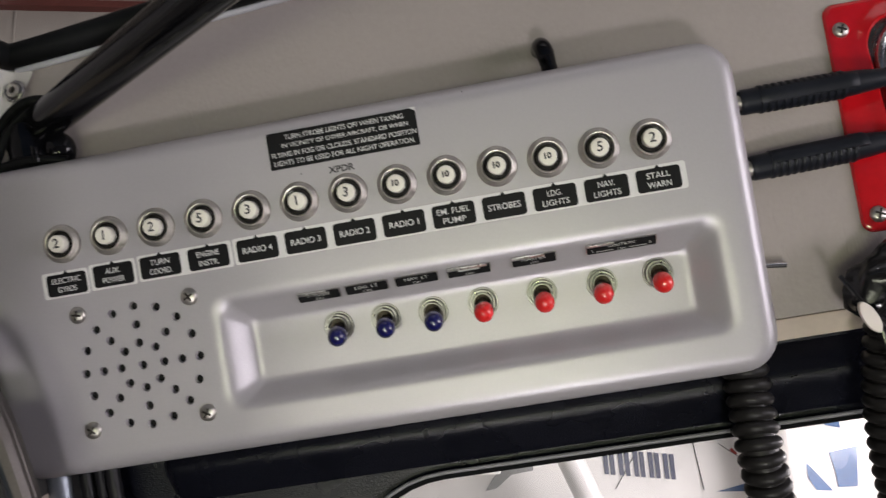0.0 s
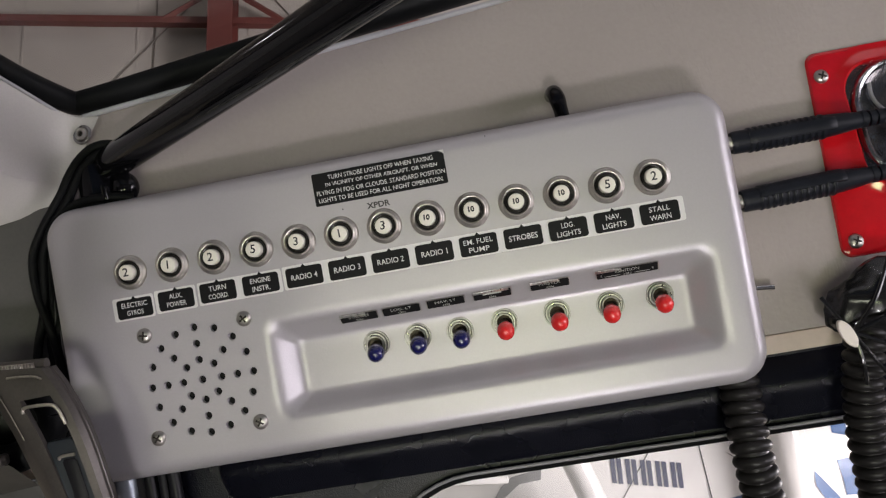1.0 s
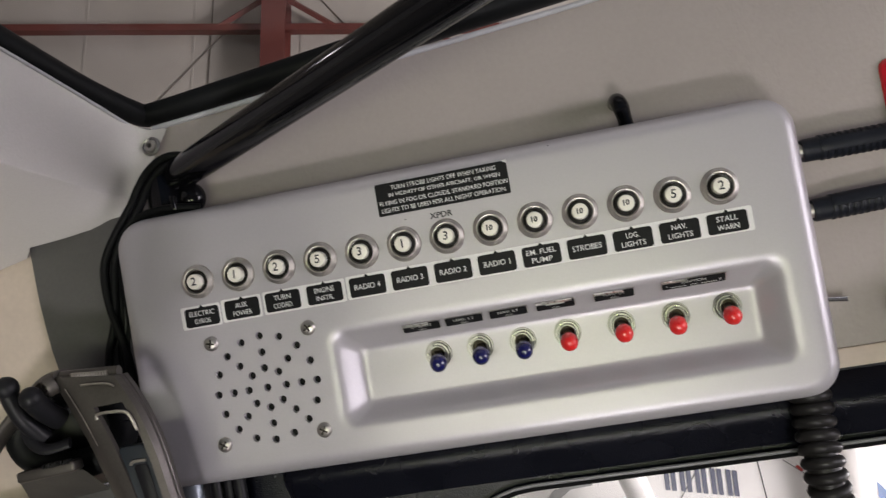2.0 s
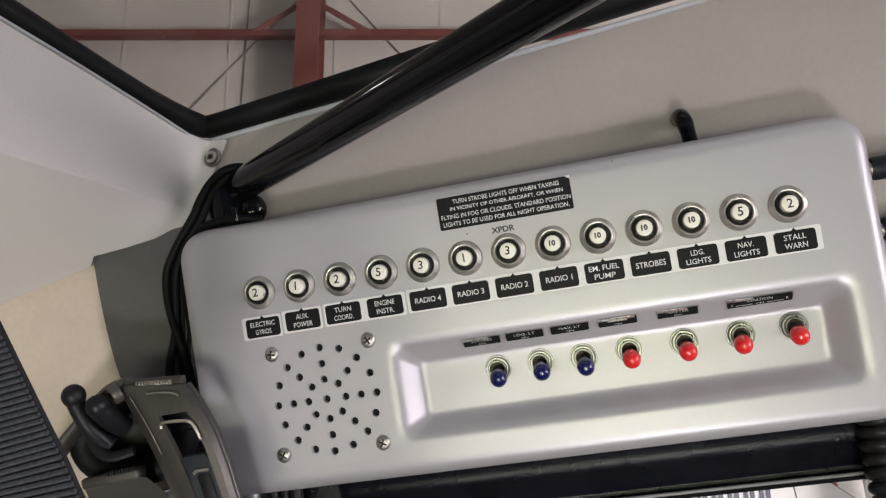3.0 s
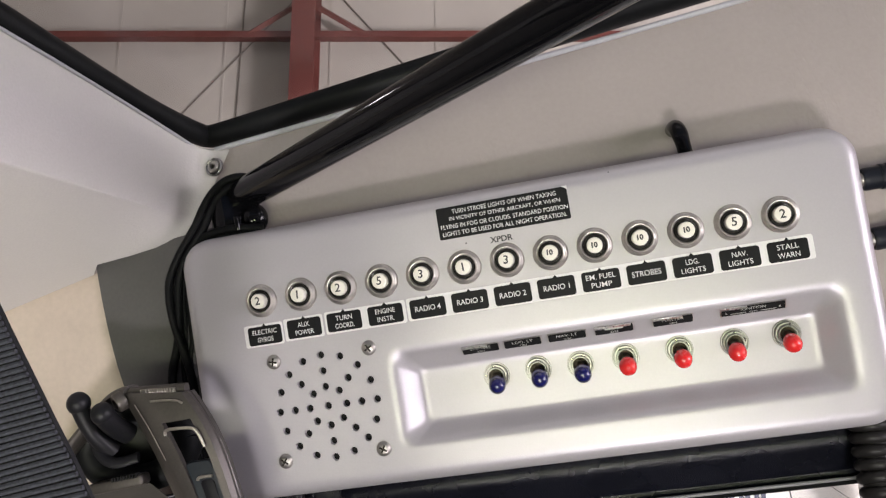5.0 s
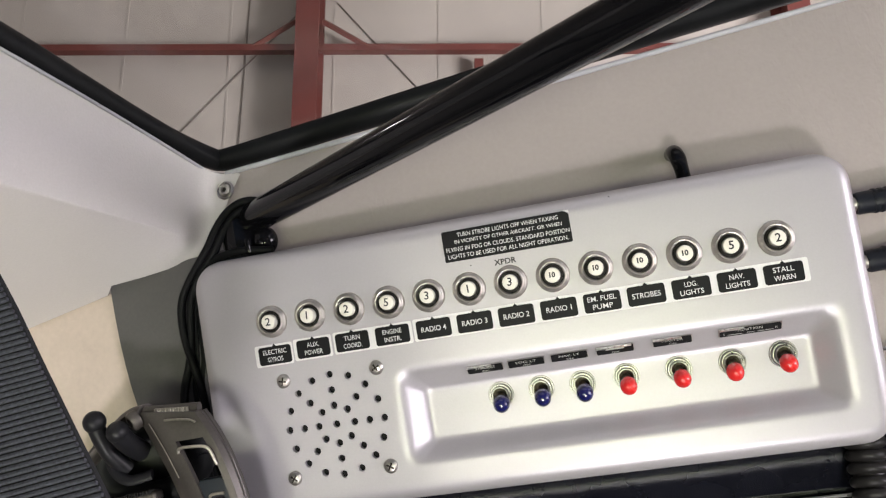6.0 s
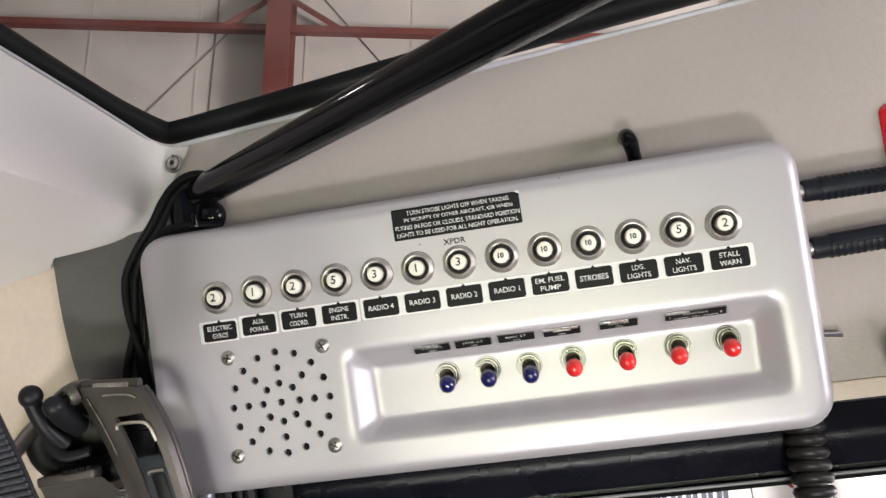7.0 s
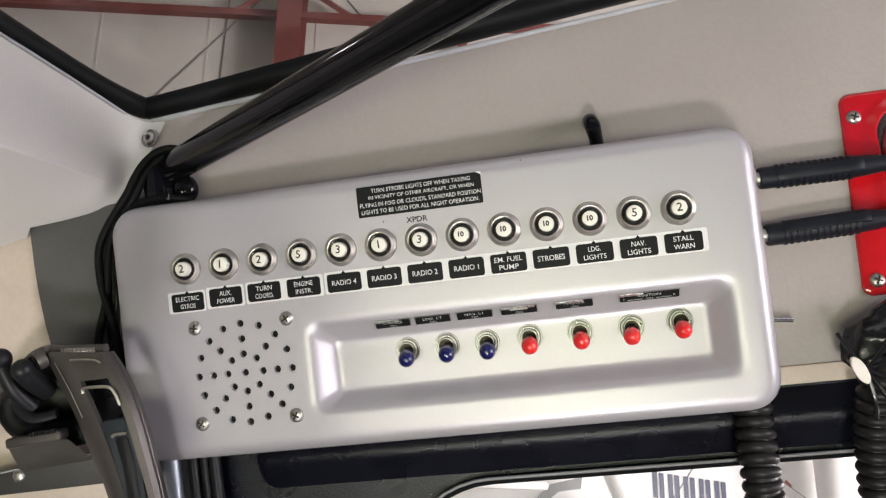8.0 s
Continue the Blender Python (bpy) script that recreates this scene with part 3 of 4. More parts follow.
for count, r in ((8, 9.2), (8, 16.7), (16, 24.3)):
    HOLES += [(r * math.cos(2 * math.pi * k / count), r * math.sin(2 * math.pi * k / count)) for k in range(count)]


def inset_rect(x0, x1, z0, z1, r, d, n=8):
    return round_rect(x0 + d, x1 - d, z0 + d, z1 - d, max(r - d, 0.6), n)


def panel_body():
    bm = bmesh.new()
    edge = ((8.6, 0.0), (7.0, 0.0), (5.2, 0.25), (3.4, 1.0), (1.7, 2.5), (0.6, 4.5), (0.0, 7.2))
    rings = [[bm.verts.new((x, y, z)) for x, z in inset_rect(X0, X1, Z0, Z1, 15, d)] for d, y in edge]
    rings.append([bm.verts.new((x, wall_y(x, z) - 0.5 if z > -80 else 17.5, z)) for x, z in inset_rect(X0, X1, Z0, Z1, 15, 0.5)])
    bridge_rings(bm, rings)
    well = ((-4.6, 0.0), (-3.0, 0.03), (-1.6, 0.15), (-0.3, 0.42), (1.0, 0.95), (2.3, 1.75), (3.6, 2.75), (5.5, 4.4), (7.3, 6.0), (8.6, 7.1), (9.6, 7.85), (10.5, 8.4), (11.5, 8.78), (12.6, 8.95), (13.8, 9.0))
    dips = [[bm.verts.new((x, y, z)) for x, z in round_rect(58.8 + d, 259.6 - 1.05 * d, -77.6 + 0.68 * d, -34.4 - 0.95 * d, 6.5 - 0.3 * d, 8)] for d, y in well]
    bridge_rings(bm, dips, cap_last=True)
    loops = [rings[0], dips[0]]
    for hx, hz in HOLES:
        rim = [[bm.verts.new((SPEAKER[0] + hx + r * math.cos(2 * math.pi * k / 12), y, SPEAKER[1] + hz + r * math.sin(2 * math.pi * k / 12))) for k in range(12)]
               for r, y in ((2.3, 0.0), (1.95, 0.0), (1.75, 0.25), (1.75, 2.5))]
        bridge_rings(bm, rim)
        loops.append(rim[0])
    bm.edges.ensure_lookup_table()
    edges = []
    for loop in loops:
        for a, b in zip(loop, loop[1:] + loop[:1]):
            edges.append(bm.edges.get((a, b)))
    bmesh.ops.triangle_fill(bm, use_beauty=True, use_dissolve=False, edges=edges, normal=(0, -1, 0))
    bmesh.ops.recalc_face_normals(bm, faces=bm.faces)
    return bm


part("housing", panel_body(), PANEL, panel)
part("speaker_cloth", plate(round_rect(-4, 53, -83, -26, 8, 4), 2.6, 3.4), CLOTH, panel, "black cloth behind the speaker holes", smooth=False)

# speaker screws: domed heads; raised near-black bars stand in for the shaded cross recess
def cross_screw(r, h):
    bm = lathe([(r, 0), (r, h * 0.35), (r * 0.86, h * 0.72), (r * 0.55, h * 0.97), (r * 0.2, h * 1.05), (0, h * 1.06)], 24)
    return bm


screw_head = mesh_from(cross_screw(3.5, 1.9), STEEL, 0.001, Vector())
slot_bars = mesh_from(join(box(-2.0, 2.0, -2.09, -1.2, -0.42, 0.42), box(-0.42, 0.42, -2.091, -1.2, -2.0, 2.0)), THROAT_DARK, 0.001, Vector(), False)
for n, (sx, sz) in enumerate(((1.0, -30.3), (48.8, -30.4), (-0.4, -77.9), (48.5, -77.9))):
    s = part("screw", screw_head, STEEL, panel, "domed steel cross-head screw", (sx, 0, sz), (0, (12, 60, 38, 30)[n], 0))
    part("cross_recess", slot_bars, THROAT_DARK, s, "", (sx, 0, sz))

# circuit breakers
bezel_mesh = mesh_from(lathe([(8.0, 0), (7.95, 0.5), (7.7, 1.1), (7.3, 1.5), (6.95, 1.7), (6.8, 2.1), (6.5, 2.5), (6.1, 2.7), (5.75, 2.6), (5.5, 2.2), (5.3, 1.5), (5.3, 0.4)], 40), NICKEL, 0.001, Vector())
sleeve_mesh = mesh_from(lathe([(5.3, 0.3), (5.28, 1.7), (5.0, 2.2), (4.5, 2.0), (3.9, 1.9), (3.7, 1.2)], 32), SLEEVE_BLACK, 0.001, Vector())
button_mesh = mesh_from(lathe([(3.55, 1.0), (3.55, 4.4), (3.35, 4.85), (2.9, 5.0), (0, 5.0)], 32), WHITE_BUTTON, 0.001, Vector())
AMPS = "2 1 2 5 3 1 3 10 10 10 10 5 2".split()
for i, amps in enumerate(AMPS):
    x = 20.0 * i - (0.7, 0.5, 0.3, 0.1)[min(i, 3)]
    br = part("circuit_breaker", bezel_mesh, NICKEL, panel, "push-button circuit breaker marked " + amps + " amps", (x, 0, -0.3))
    part("sleeve", sleeve_mesh, SLEEVE_BLACK, br, "", (x, 0, -0.3))
    part("button", button_mesh, WHITE_BUTTON, br, "ivory push button", (x, 0, -0.3))
    tilt = (0, (3, 6, 6, 8, 7, 0, 9, 6, 3, 2, 1, 6, 2)[i] - 2, 0)
    lettering(amps, LETTER_BLACK, br, (x, -5.06, -0.1), 2.6 if len(amps) == 2 else 3.9, 0, tilt, 0.05 if len(amps) == 2 else 0.016)

# label strips and engraved labels under the breakers
def label_outline(w, h, r):
    pts = round_rect(-w / 2, w / 2, -h / 2, h / 2, r, 3)
    out = []
    for a, b in zip(pts, pts[1:] + pts[:1]):
        out.append(a)
        if a[1] > h / 2 - 0.01 and b[1] > h / 2 - 0.01 and a[0] > 0 > b[0]:
            out += [(1.0, h / 2), (0, h / 2 + 1.2), (-1.0, h / 2)]
    return out


STRIPS = ((-11.7, 8.0, -0.6), (8.7, 28.4, -0.1), (29.4, 69.3, 0.1), (70.0, 251.2, 0.3))
for a, b, dz in STRIPS:
    part("label_strip", plate(round_rect(a, b, -21.5 + dz, -10.8 + dz, 1.0, 3), -0.22, 0.05), LABEL_WHITE, panel, "white label strip", smooth=False)
TEXTS = ("ELECTRIC\nGYROS", "AUX.\nPOWER", "TURN\nCOORD.", "ENGINE\nINSTR.", "RADIO 4", "RADIO 3", "RADIO 2", "RADIO 1",
         "EM. FUEL\nPUMP", "STROBES", "LDG.\nLIGHTS", "NAV.\nLIGHTS", "STALL\nWARN")
WIDTHS = ((12.4, 8.0), (6.2, 9.3), (8.2, 9.4), (9.5, 8.4), 12.2, 12.2, 12.2, 11.8, (13.2, 9.2), 12.8, (5.6, 10.4), (6.4, 10.4), (9.0, 9.2))
plain = mesh_from(plate(label_outline(17.0, 8.9, 1.3), -0.40, 0.0), LABEL_BLACK, 0.001, Vector(), False)
for i, (text, widths) in enumerate(zip(TEXTS, WIDTHS)):
    x, z = 20.0 * i - 0.5 - (0.8, 0.7, 0.6, 0.3, 0.1)[min(i, 4)] + (i > 3) * 0.3 + 0.06 * i, -16.3 + (-0.6, 0, 0.2, 0.2)[min(i, 3)]
    lb = part("label", plain, LABEL_BLACK, panel, "black label lettered " + text.replace("\n", " "), (x, -0.1, z))
    lines = text.split("\n")
    for k, line in enumerate(lines):
        if len(lines) == 2:
            lettering(line, LETTER_WHITE, lb, (x, -0.55, z + 1.75 - 3.7 * k), 2.3, widths[k], bold=0.004)
        else:
            lettering(line, LETTER_WHITE, lb, (x, -0.55, z), 2.5, widths, bold=0.006)

# warning placard and hand-stamped XPDR
placard = part("placard", plate(round_rect(90.8, 151.8, 13.6, 28.4, 0.7, 3), -0.3, 0.0), LABEL_BLACK, panel, "black warning placard with white lettering", smooth=False)
for k, (line, w) in enumerate((("TURN STROBE LIGHTS OFF WHEN TAXING", 48.5), ("IN VICINITY OF OTHER AIRCRAFT, OR WHEN", 51.5),
                               ("FLYING IN FOG OR CLOUDS. STANDARD POSITION", 59.0), ("LIGHTS TO BE USED FOR ALL NIGHT OPERATION.", 57.5))):
    lettering(line, LETTER_WHITE, placard, (121.6 + (0.9, 0.8, 0, -0.3)[k], -0.42, 26.0 - 3.35 * k), 2.0, w, bold=0.0)
# lifted corner of the placard
curl = plate([(149.3, 28.6), (152.0, 28.6), (152.0, 27.0)], -0.9, -0.6)
part("lifted_corner", curl, LABEL_WHITE, placard, "curled placard corner", smooth=False)
lettering("XPDR", LETTER_BLACK, panel, (119.0, -0.12, 9.9), 2.7, 10.6, bold=0.025, label="dark stamped lettering XPDR")
part("paint_chip", lathe([(0.5, -0.1), (0.4, 0.1), (0, 0.15)], 7), LETTER_BLACK, panel, "small dark paint chip", (171.3, 1.2, 31.2), (-30, 0, 0))
part("paint_chip", lathe([(0.35, 0), (0.3, 0.08), (0, 0.1)], 8), LETTER_BLACK, panel, "", (102.5, 0, 10.5))

# toggles in the recess
nut_mesh = mesh_from(lathe([(6.2, 0), (6.2, 0.6), (6.0, 0.9), (5.6, 0.9), (5.35, 0.5), (5.25, 2.0), (5.0, 2.4), (4.45, 2.4), (4.2, 1.9), (4.1, 3.4), (3.85, 3.7), (3.5, 3.7), (3.35, 3.3), (3.3, 1.2)], 36), BRIGHT_NUT, 0.001, Vector())
bushing_mesh = mesh_from(lathe([(3.45, 1.4), (2.0, 1.2), (0, 1.1)], 24), THROAT, 0.001, Vector())
lever_mesh = mesh_from(lathe([(1.8, 0.6), (1.8, 9.0), (0, 9.0)], 16), DARK_BRASS, 0.001, Vector())
cap_profile = [(2.7, 7.0), (3.4, 7.3), (3.75, 8.2), (3.9, 9.8), (3.85, 11.4), (3.4, 12.9), (2.6, 13.9), (1.4, 14.5), (0, 14.7)]
cap_red = mesh_from(lathe(cap_profile, 28), RED_CAP, 0.001, Vector())
cap_blue = mesh_from(lathe(cap_profile, 28), BLUE_CAP, 0.001, Vector())
for i, (x, lean) in enumerate(((105.4, 11), (125.0, 11), (144.6, 10), (165.2, 7), (189.2, 7), (213.2, 1), (235.5, 5))):
    z = -52.6 + 0.3 * math.sin(i * 2.3)
    sw = part("toggle_switch", nut_mesh, BRIGHT_NUT, panel, ("blue" if i < 3 else "red") + "-capped toggle switch, lever down", (x, 9.0, z), (0, 17 * i, 0))
    inv = (0, -17 * i, 0)
    part("bushing", bushing_mesh, THROAT, sw, "dark switch throat")
    lv = part("lever", lever_mesh, DARK_BRASS, sw, "bare metal lever")
    cp = part("cap", cap_blue if i < 3 else cap_red, BLUE_CAP if i < 3 else RED_CAP, sw, ("blue" if i < 3 else "red") + " vinyl cap")
    for o in (lv, cp):
        o.matrix_basis = pose(0, 0, 0, *inv) @ pose(0, 0, 0, 18.5, 0, lean - 6)

# labels on the upper slope of the recess
tilt = (41.8, 0, 0)
out = V(0, -math.cos(radians(41.8)), -math.sin(radians(41.8)))
SLOPE = (("STROBES", "ON", 95.3, 17.5), ("LDG. LT", "ON", 115.0, 17.5), ("NAV. LT", "ON", 135.4, 17.5), ("bars", "ON", 156.6, 17.5), ("MASTER", "ON", 182.6, 17.8), ("IGNITION", "ON", 217.0, 27.5))
for i, (word, state, x, w) in enumerate(SLOPE):
    c = V(x + 5.5, 3.15, -38.5) + out * 0.55
    lb = part("switch_label", plate(round_rect(-w / 2 + 0.3, w / 2 - 0.3, -2.2, 2.2, 0.6, 3), -0.15, 0.25), LABEL_BLACK, panel, "small black switch label on the recess slope", c, tilt, smooth=False)
    part("label_backing", plate(round_rect(-w / 2 - 0.1, w / 2 + 0.1, -2.5, 2.5, 0.5, 3), 0.12, 0.4), STEEL, lb, "silvery label backing", c, smooth=False)
    t1, t2 = c + V(0, -0.25, 0.95), c + V(0, -0.25, -1.25)
    if word == "bars":
        part("lettering", mesh_from(box(-4.2, 4.2, -0.02, 0.02, -0.5, 0.5), LETTER_GREY, 0.001, Vector(), False), LETTER_GREY, lb, "", t1)
    else:
        lettering(word, LETTER_GREY, lb, t1, 1.5, 10.5 if word == "IGNITION" else 9.5)
    lettering(state, LETTER_GREY, lb, t2, 1.1, 3.2)
    if i in (0, 3, 4, 5):
        part("peeled_edge", mesh_from(box(-w / 2 + 0.2, (w / 2 - 0.3) * (0.4, 1, 1, 0.9, 0.5, -0.2)[i], -0.5, 0.1, 1.4, 2.65, 0.2), CHROME_WORN, 0.001, Vector(), False), CHROME_WORN, lb, "peeled silvery label edge", c)
    if word == "IGNITION":
        for sx, ch in ((-11.3, "L"), (11.3, "R")):
            lettering(ch, LETTER_GREY, lb, c + V(sx, -0.25, -0.4), 1.3)
        for sx in (-6.5, 6.5):
            part("rule", mesh_from(box(-3.4, 3.4, -0.02, 0.02, -0.14, 0.14), LETTER_GREY, 0.001, Vector(), False), LETTER_GREY, lb, "", t2 + V(sx, 0, 0))

# small toggle lever and jack sockets in the panel's end
part("side_lever", sweep([V(274, 15, -56.3), V(286.5, 15, -57.8)], lambda s, n: 1.0 + 0.35 * s / n, 12), CHROME, panel, "slim chrome lever on the panel's end")
for z in (10.8, -17.2):
    part("jack_socket", moved(lathe([(5.6, 0), (5.6, 1.2), (4.6, 2.2), (3.0, 2.2)], 20), Matrix.Translation((276.3, 18, z)) @ pose(0, 0, 0, 0, 0, 90)), NICKEL, panel, "nickel jack socket")

# ---- headset plugs ----
def headset_plug(z, dz, ridged_low):
    p = thing("headset_plug", (279, 18, z), "blue-black ribbed headset plug in the panel's end", "plug", "headset plugs")
    a, d = V(279.0, 18, z), V(66, 1, dz)
    u = d.normalized()
    part("tip", sweep([a - u * 4.5, a + u * 2], 3.1, 16), NICKEL, p, "bright plug collar")

    def rad(s, n):
        if s < 1.0:
            return 4.7 + s * 0.5
        if s > n - 18:
            return 5.2 - 1.7 * ((s - n + 18) / 18) ** 1.5
        return 5.2
    body = part("grip", sweep([a + u * (1.2 + k) for k in range(59)], rad, 24), NAVY_PLUG, p)
    rib = mesh_from(lathe([(5.0, -0.85), (5.6, -0.8), (5.75, -0.5), (5.75, 0.5), (5.6, 0.8), (5.0, 0.85)], 24), NAVY_PLUG, 0.001, Vector())
    lean = math.degrees(math.atan2(u.z, u.x))
    for k in range(12):
        part("grip_rib", rib, NAVY_PLUG, body, "", a + u * (9.5 + 2.9 * k), (0, -lean, 90))
    # smooth moulded pad over the ribs, low or across the middle of the grip
    a0, a1 = (-5, 75) if ridged_low else (-28, 40)
    pad = bmesh.new()
    grid = []
    for k in range(21):
        e = min(1.0, (1 - abs(2 * k / 20 - 1)) * 6)
        rise = math.sqrt(max(0.0, 1 - (1 - e) ** 2))
        row = []
        for m in range(13):
            g = min(1.0, (1 - abs(2 * m / 12 - 1)) * 4)
            r = 5.05 + 0.95 * rise * math.sqrt(max(0.0, 1 - (1 - g) ** 2))
            w = radians(a0 + (a1 - a0) * m / 12)
            row.append(pad.verts.new(a + u * (8 + 39 * k / 20) + V(0, -r * math.cos(w), r * math.sin(w))))
        grid.append(row)
    for r0, r1 in zip(grid, grid[1:]):
        for m in range(12):
            pad.faces.new((r0[m], r0[m + 1], r1[m + 1], r1[m]))
    bmesh.ops.recalc_face_normals(pad, faces=pad.faces)
    part("grip_pad", pad, NAVY_PLUG, body, "smooth moulded pad")
    for k in range(5):
        c = a + u * (59 + 3.6 * k)
        part("strain_relief", sweep([c, c + u * 2.3], 3.9 - 0.2 * k, 14), NAVY_PLUG, p)
    end = a + u * 60
    part("cable", sweep(smooth_path([end, end + V(25, 0, 1), end + V(60, -4, -6), end + V(120, -8, -60), end + V(140, -8, -170)], 8), 2.3, 12), NAVY_PLUG, p)


headset_plug(9.4, 0.0, False)
headset_plug(-17.5, 2.0, True)

# ---- red lamp plate ----
lamp = thing("map_light", (372, 34, -4), "glossy red plate with a chrome-rimmed map light on the vinyl wall", "light")


def on_wall(bm, lift):
    for v in bm.verts:
        v.co.y += wall_y(v.co.x, v.co.z) - lift
    return bm


def red_plate():
    bm = bmesh.new()
    def outline(d):
        return [(x + 0.07 * z - 0.0003 * z * z, z) for x, z in inset_rect(323.9, 421, -51, 46.5, 5.5, d)]
    rings = [[bm.verts.new((x, y, z)) for x, z in outline(d)] for d, y in ((0, 2.0), (0.6, 0.6), (1.8, 0.0))]
    ridge = ((0.0, 0.0), (2.0, -0.3), (4.6, -1.1), (6.8, -2.3), (8.0, -2.6), (9.0, -1.8), (9.6, 0.2), (9.9, 3.2))
    hole = [[bm.verts.new((x, y, z)) for x, z in round_rect(330.6 + d, 419 - d, -31 + d, 46.0 - d, max(2.0, 23 - d), 10)] for d, y in ridge]
    bridge_rings(bm, rings)
    bridge_rings(bm, hole)
    edges = []
    for loop in (rings[-1], hole[0]):
        edges += [bm.edges.get((a, b)) for a, b in zip(loop, loop[1:] + loop[:1])]
    bmesh.ops.triangle_fill(bm, use_beauty=True, use_dissolve=False, edges=edges, normal=(0, -1, 0))
    bmesh.ops.recalc_face_normals(bm, faces=bm.faces)
    return on_wall(bm, 2.4)


part("plate", red_plate(), RED_PAINT, lamp)
part("tray", on_wall(plate(round_rect(336, 416, -27, 41.5, 18, 8), 0.6, 1.8), 1.0), SMOKED, lamp, "dull metal tray behind the lens")


def lamp_rings(profile, cap):
    """Rounded-square rings, each inset and set at its depth, joined into one skin on the wall."""
    bm = bmesh.new()
    bridge_rings(bm, [[bm.verts.new((x, y, z)) for x, z in round_rect(341.6 + d, 412 - d, -23.6 + d, 38.6 - d, max(3.0, 24 - d), 10)] for d, y in profile], cap_last=cap)
    bmesh.ops.recalc_face_normals(bm, faces=bm.faces)
    return on_wall(bm, 0.6)


part("bezel", lamp_rings(((-0.4, 0.4), (0.0, -1.6), (0.7, -2.9), (1.8, -3.4), (3.0, -2.9), (3.8, -1.4), (4.2, 0.2)), False), CHROME_RIM, lamp, "chrome bezel")
part("reflector", lamp_rings(((4.0, -1.6), (6.0, -0.6), (9.0, -0.2), (14.0, 0.0), (22.0, 0.1)), True), SMOKED, lamp, "dark reflector")
part("lamp_wire", on_wall(sweep(smooth_path([V(351.6, -2, 27), V(350.9, -2.4, 22), V(351.6, -2.4, 18.2), V(353.5, -2.4, 14.6), V(357, -2.4, 11.1), V(364, -2.2, 7.5), V(374, -2, 6)], 6), 0.9, 10), 0.6), PIPING, lamp, "pale wire inside the lens")
part("lens", on_wall(plate(round_rect(340.5, 412.5, -23.5, 38, 17, 8), -4.6, -2.6, 1.2), 2.4), LAMP_GLASS, lamp, "clear lens")
head = mesh_from(cross_screw(3.4, 1.9), STEEL, 0.001, Vector())
for sx, sz in ((331.3, 34.2), (326.6, -44.0), (413, 34.5), (411, -44)):
    c = (sx, wall_y(sx, sz) - 2.4, sz)
    s = part("screw", head, STEEL, lamp, "steel cross-head screw", c, (-12, 25, 0))
    part("cross_recess", slot_bars, THROAT_DARK, s, "", c)

# ---- tubes, cables and fittings on the wall ----
tube = thing("frame_tube", (-9, 22, 48), "gloss black steel cabin tube rising from a bracket", "tube")
t0, t1 = V(-8.5, 17.2, 55.3), V(132, -93, 68.2)
part("tube", sweep([t0 + (t1 - t0) * s for s in (-0.13, -0.1, -0.06, 0.0, 0.5, 1.0, 2.0, 3.2)], lambda s, n: 8.2 - 1.2 * max(0.0, 1 - s / 7.0) ** 2, 32), GLOSS_BLACK, tube)


def lathe_z(r, cy, z0, z1):
    return sweep([V(-20, cy, z0), V(-19.5, cy, z1 - 10), V(-19, cy, z1 - 5), V(-18.5, cy, z1 - 2), V(-18.5, cy, z1)], lambda s, n: r * math.sqrt(min(1.0, max(0.1, (n - s) / 9.0))), 24)


part("socket", lathe_z(9.6, 21, 16, 64), GLOSS_BLACK, tube, "black upright tube socket")
knuckle = bmesh.new()
bmesh.ops.create_uvsphere(knuckle, u_segments=24, v_segments=14, radius=1)
for v in knuckle.verts:
    v.co = Vector((-7 + 7.5 * v.co.x, 21 + 6 * v.co.y, 42.5 + 8 * v.co.z))
part("knuckle", knuckle, GLOSS_BLACK, tube, "rounded black knuckle")
part("clamp_screw", moved(lathe([(1.5, 0), (1.5, 6), (1.1, 7), (0, 7)], 14), Matrix.Translation((-11.5, 10.5, 37)) @ pose(0, 0, 0, -80)), GLOSS_BLACK, tube, "small blackened screw")

wall_screw = thing("trim_screw", (-29.6, 34.0, 74.9), "steel hex-socket screw with a cup washer in the spar cover", "screw")
part("washer", lathe([(5.2, 0.0), (5.1, 0.9), (4.4, 1.5), (3.5, 0.9)], 28), BRIGHT_NUT, wall_screw, "", (-29.6, 33.2, 74.9), (-12, 0, -8))
part("head", lathe([(3.3, 0.3), (3.3, 1.7), (2.7, 2.3), (1.6, 2.3), (1.5, 0.9), (0, 0.8)], 24), STEEL, wall_screw, "", (-29.6, 33.2, 74.9), (-12, 0, -8))
# near-black disc gives the hex socket its shade
part("socket", lathe([(1.55, 0.85), (1.5, 1.2), (0, 1.2)], 6), THROAT_DARK, wall_screw, "dark hex socket", (-29.6, 33.2, 74.9), (-12, 0, -8))

cable = thing("cable_bundle", (-54, 15, -43), "black cables looped round the tube bracket and down beside the panel", "cable")
loop = [(0, 22, 56), (-6, 16, 61.5), (-13.5, 13, 61.5), (-21.5, 12.5, 57), (-28, 12.5, 50), (-33, 12.5, 42.5), (-38.5, 12.5, 36)]
STRANDS = (([(-47, 13, 29), (-53.2, 13, 19), (-55.2, 13, 9), (-54.8, 13, -3), (-52.5, 13, -15), (-50.5, 14, -28), (-49, 14, -50), (-46, 13, -125)], -1.9, 0.0),
           ([(-43.5, 14, 28), (-49, 14.5, 18), (-51, 14.5, 8), (-52.5, 14.5, -4), (-55, 13.5, -16), (-59, 13, -27), (-60, 12.5, -38), (-55, 12, -60), (-50, 12, -125)], 1.9, 0.8))
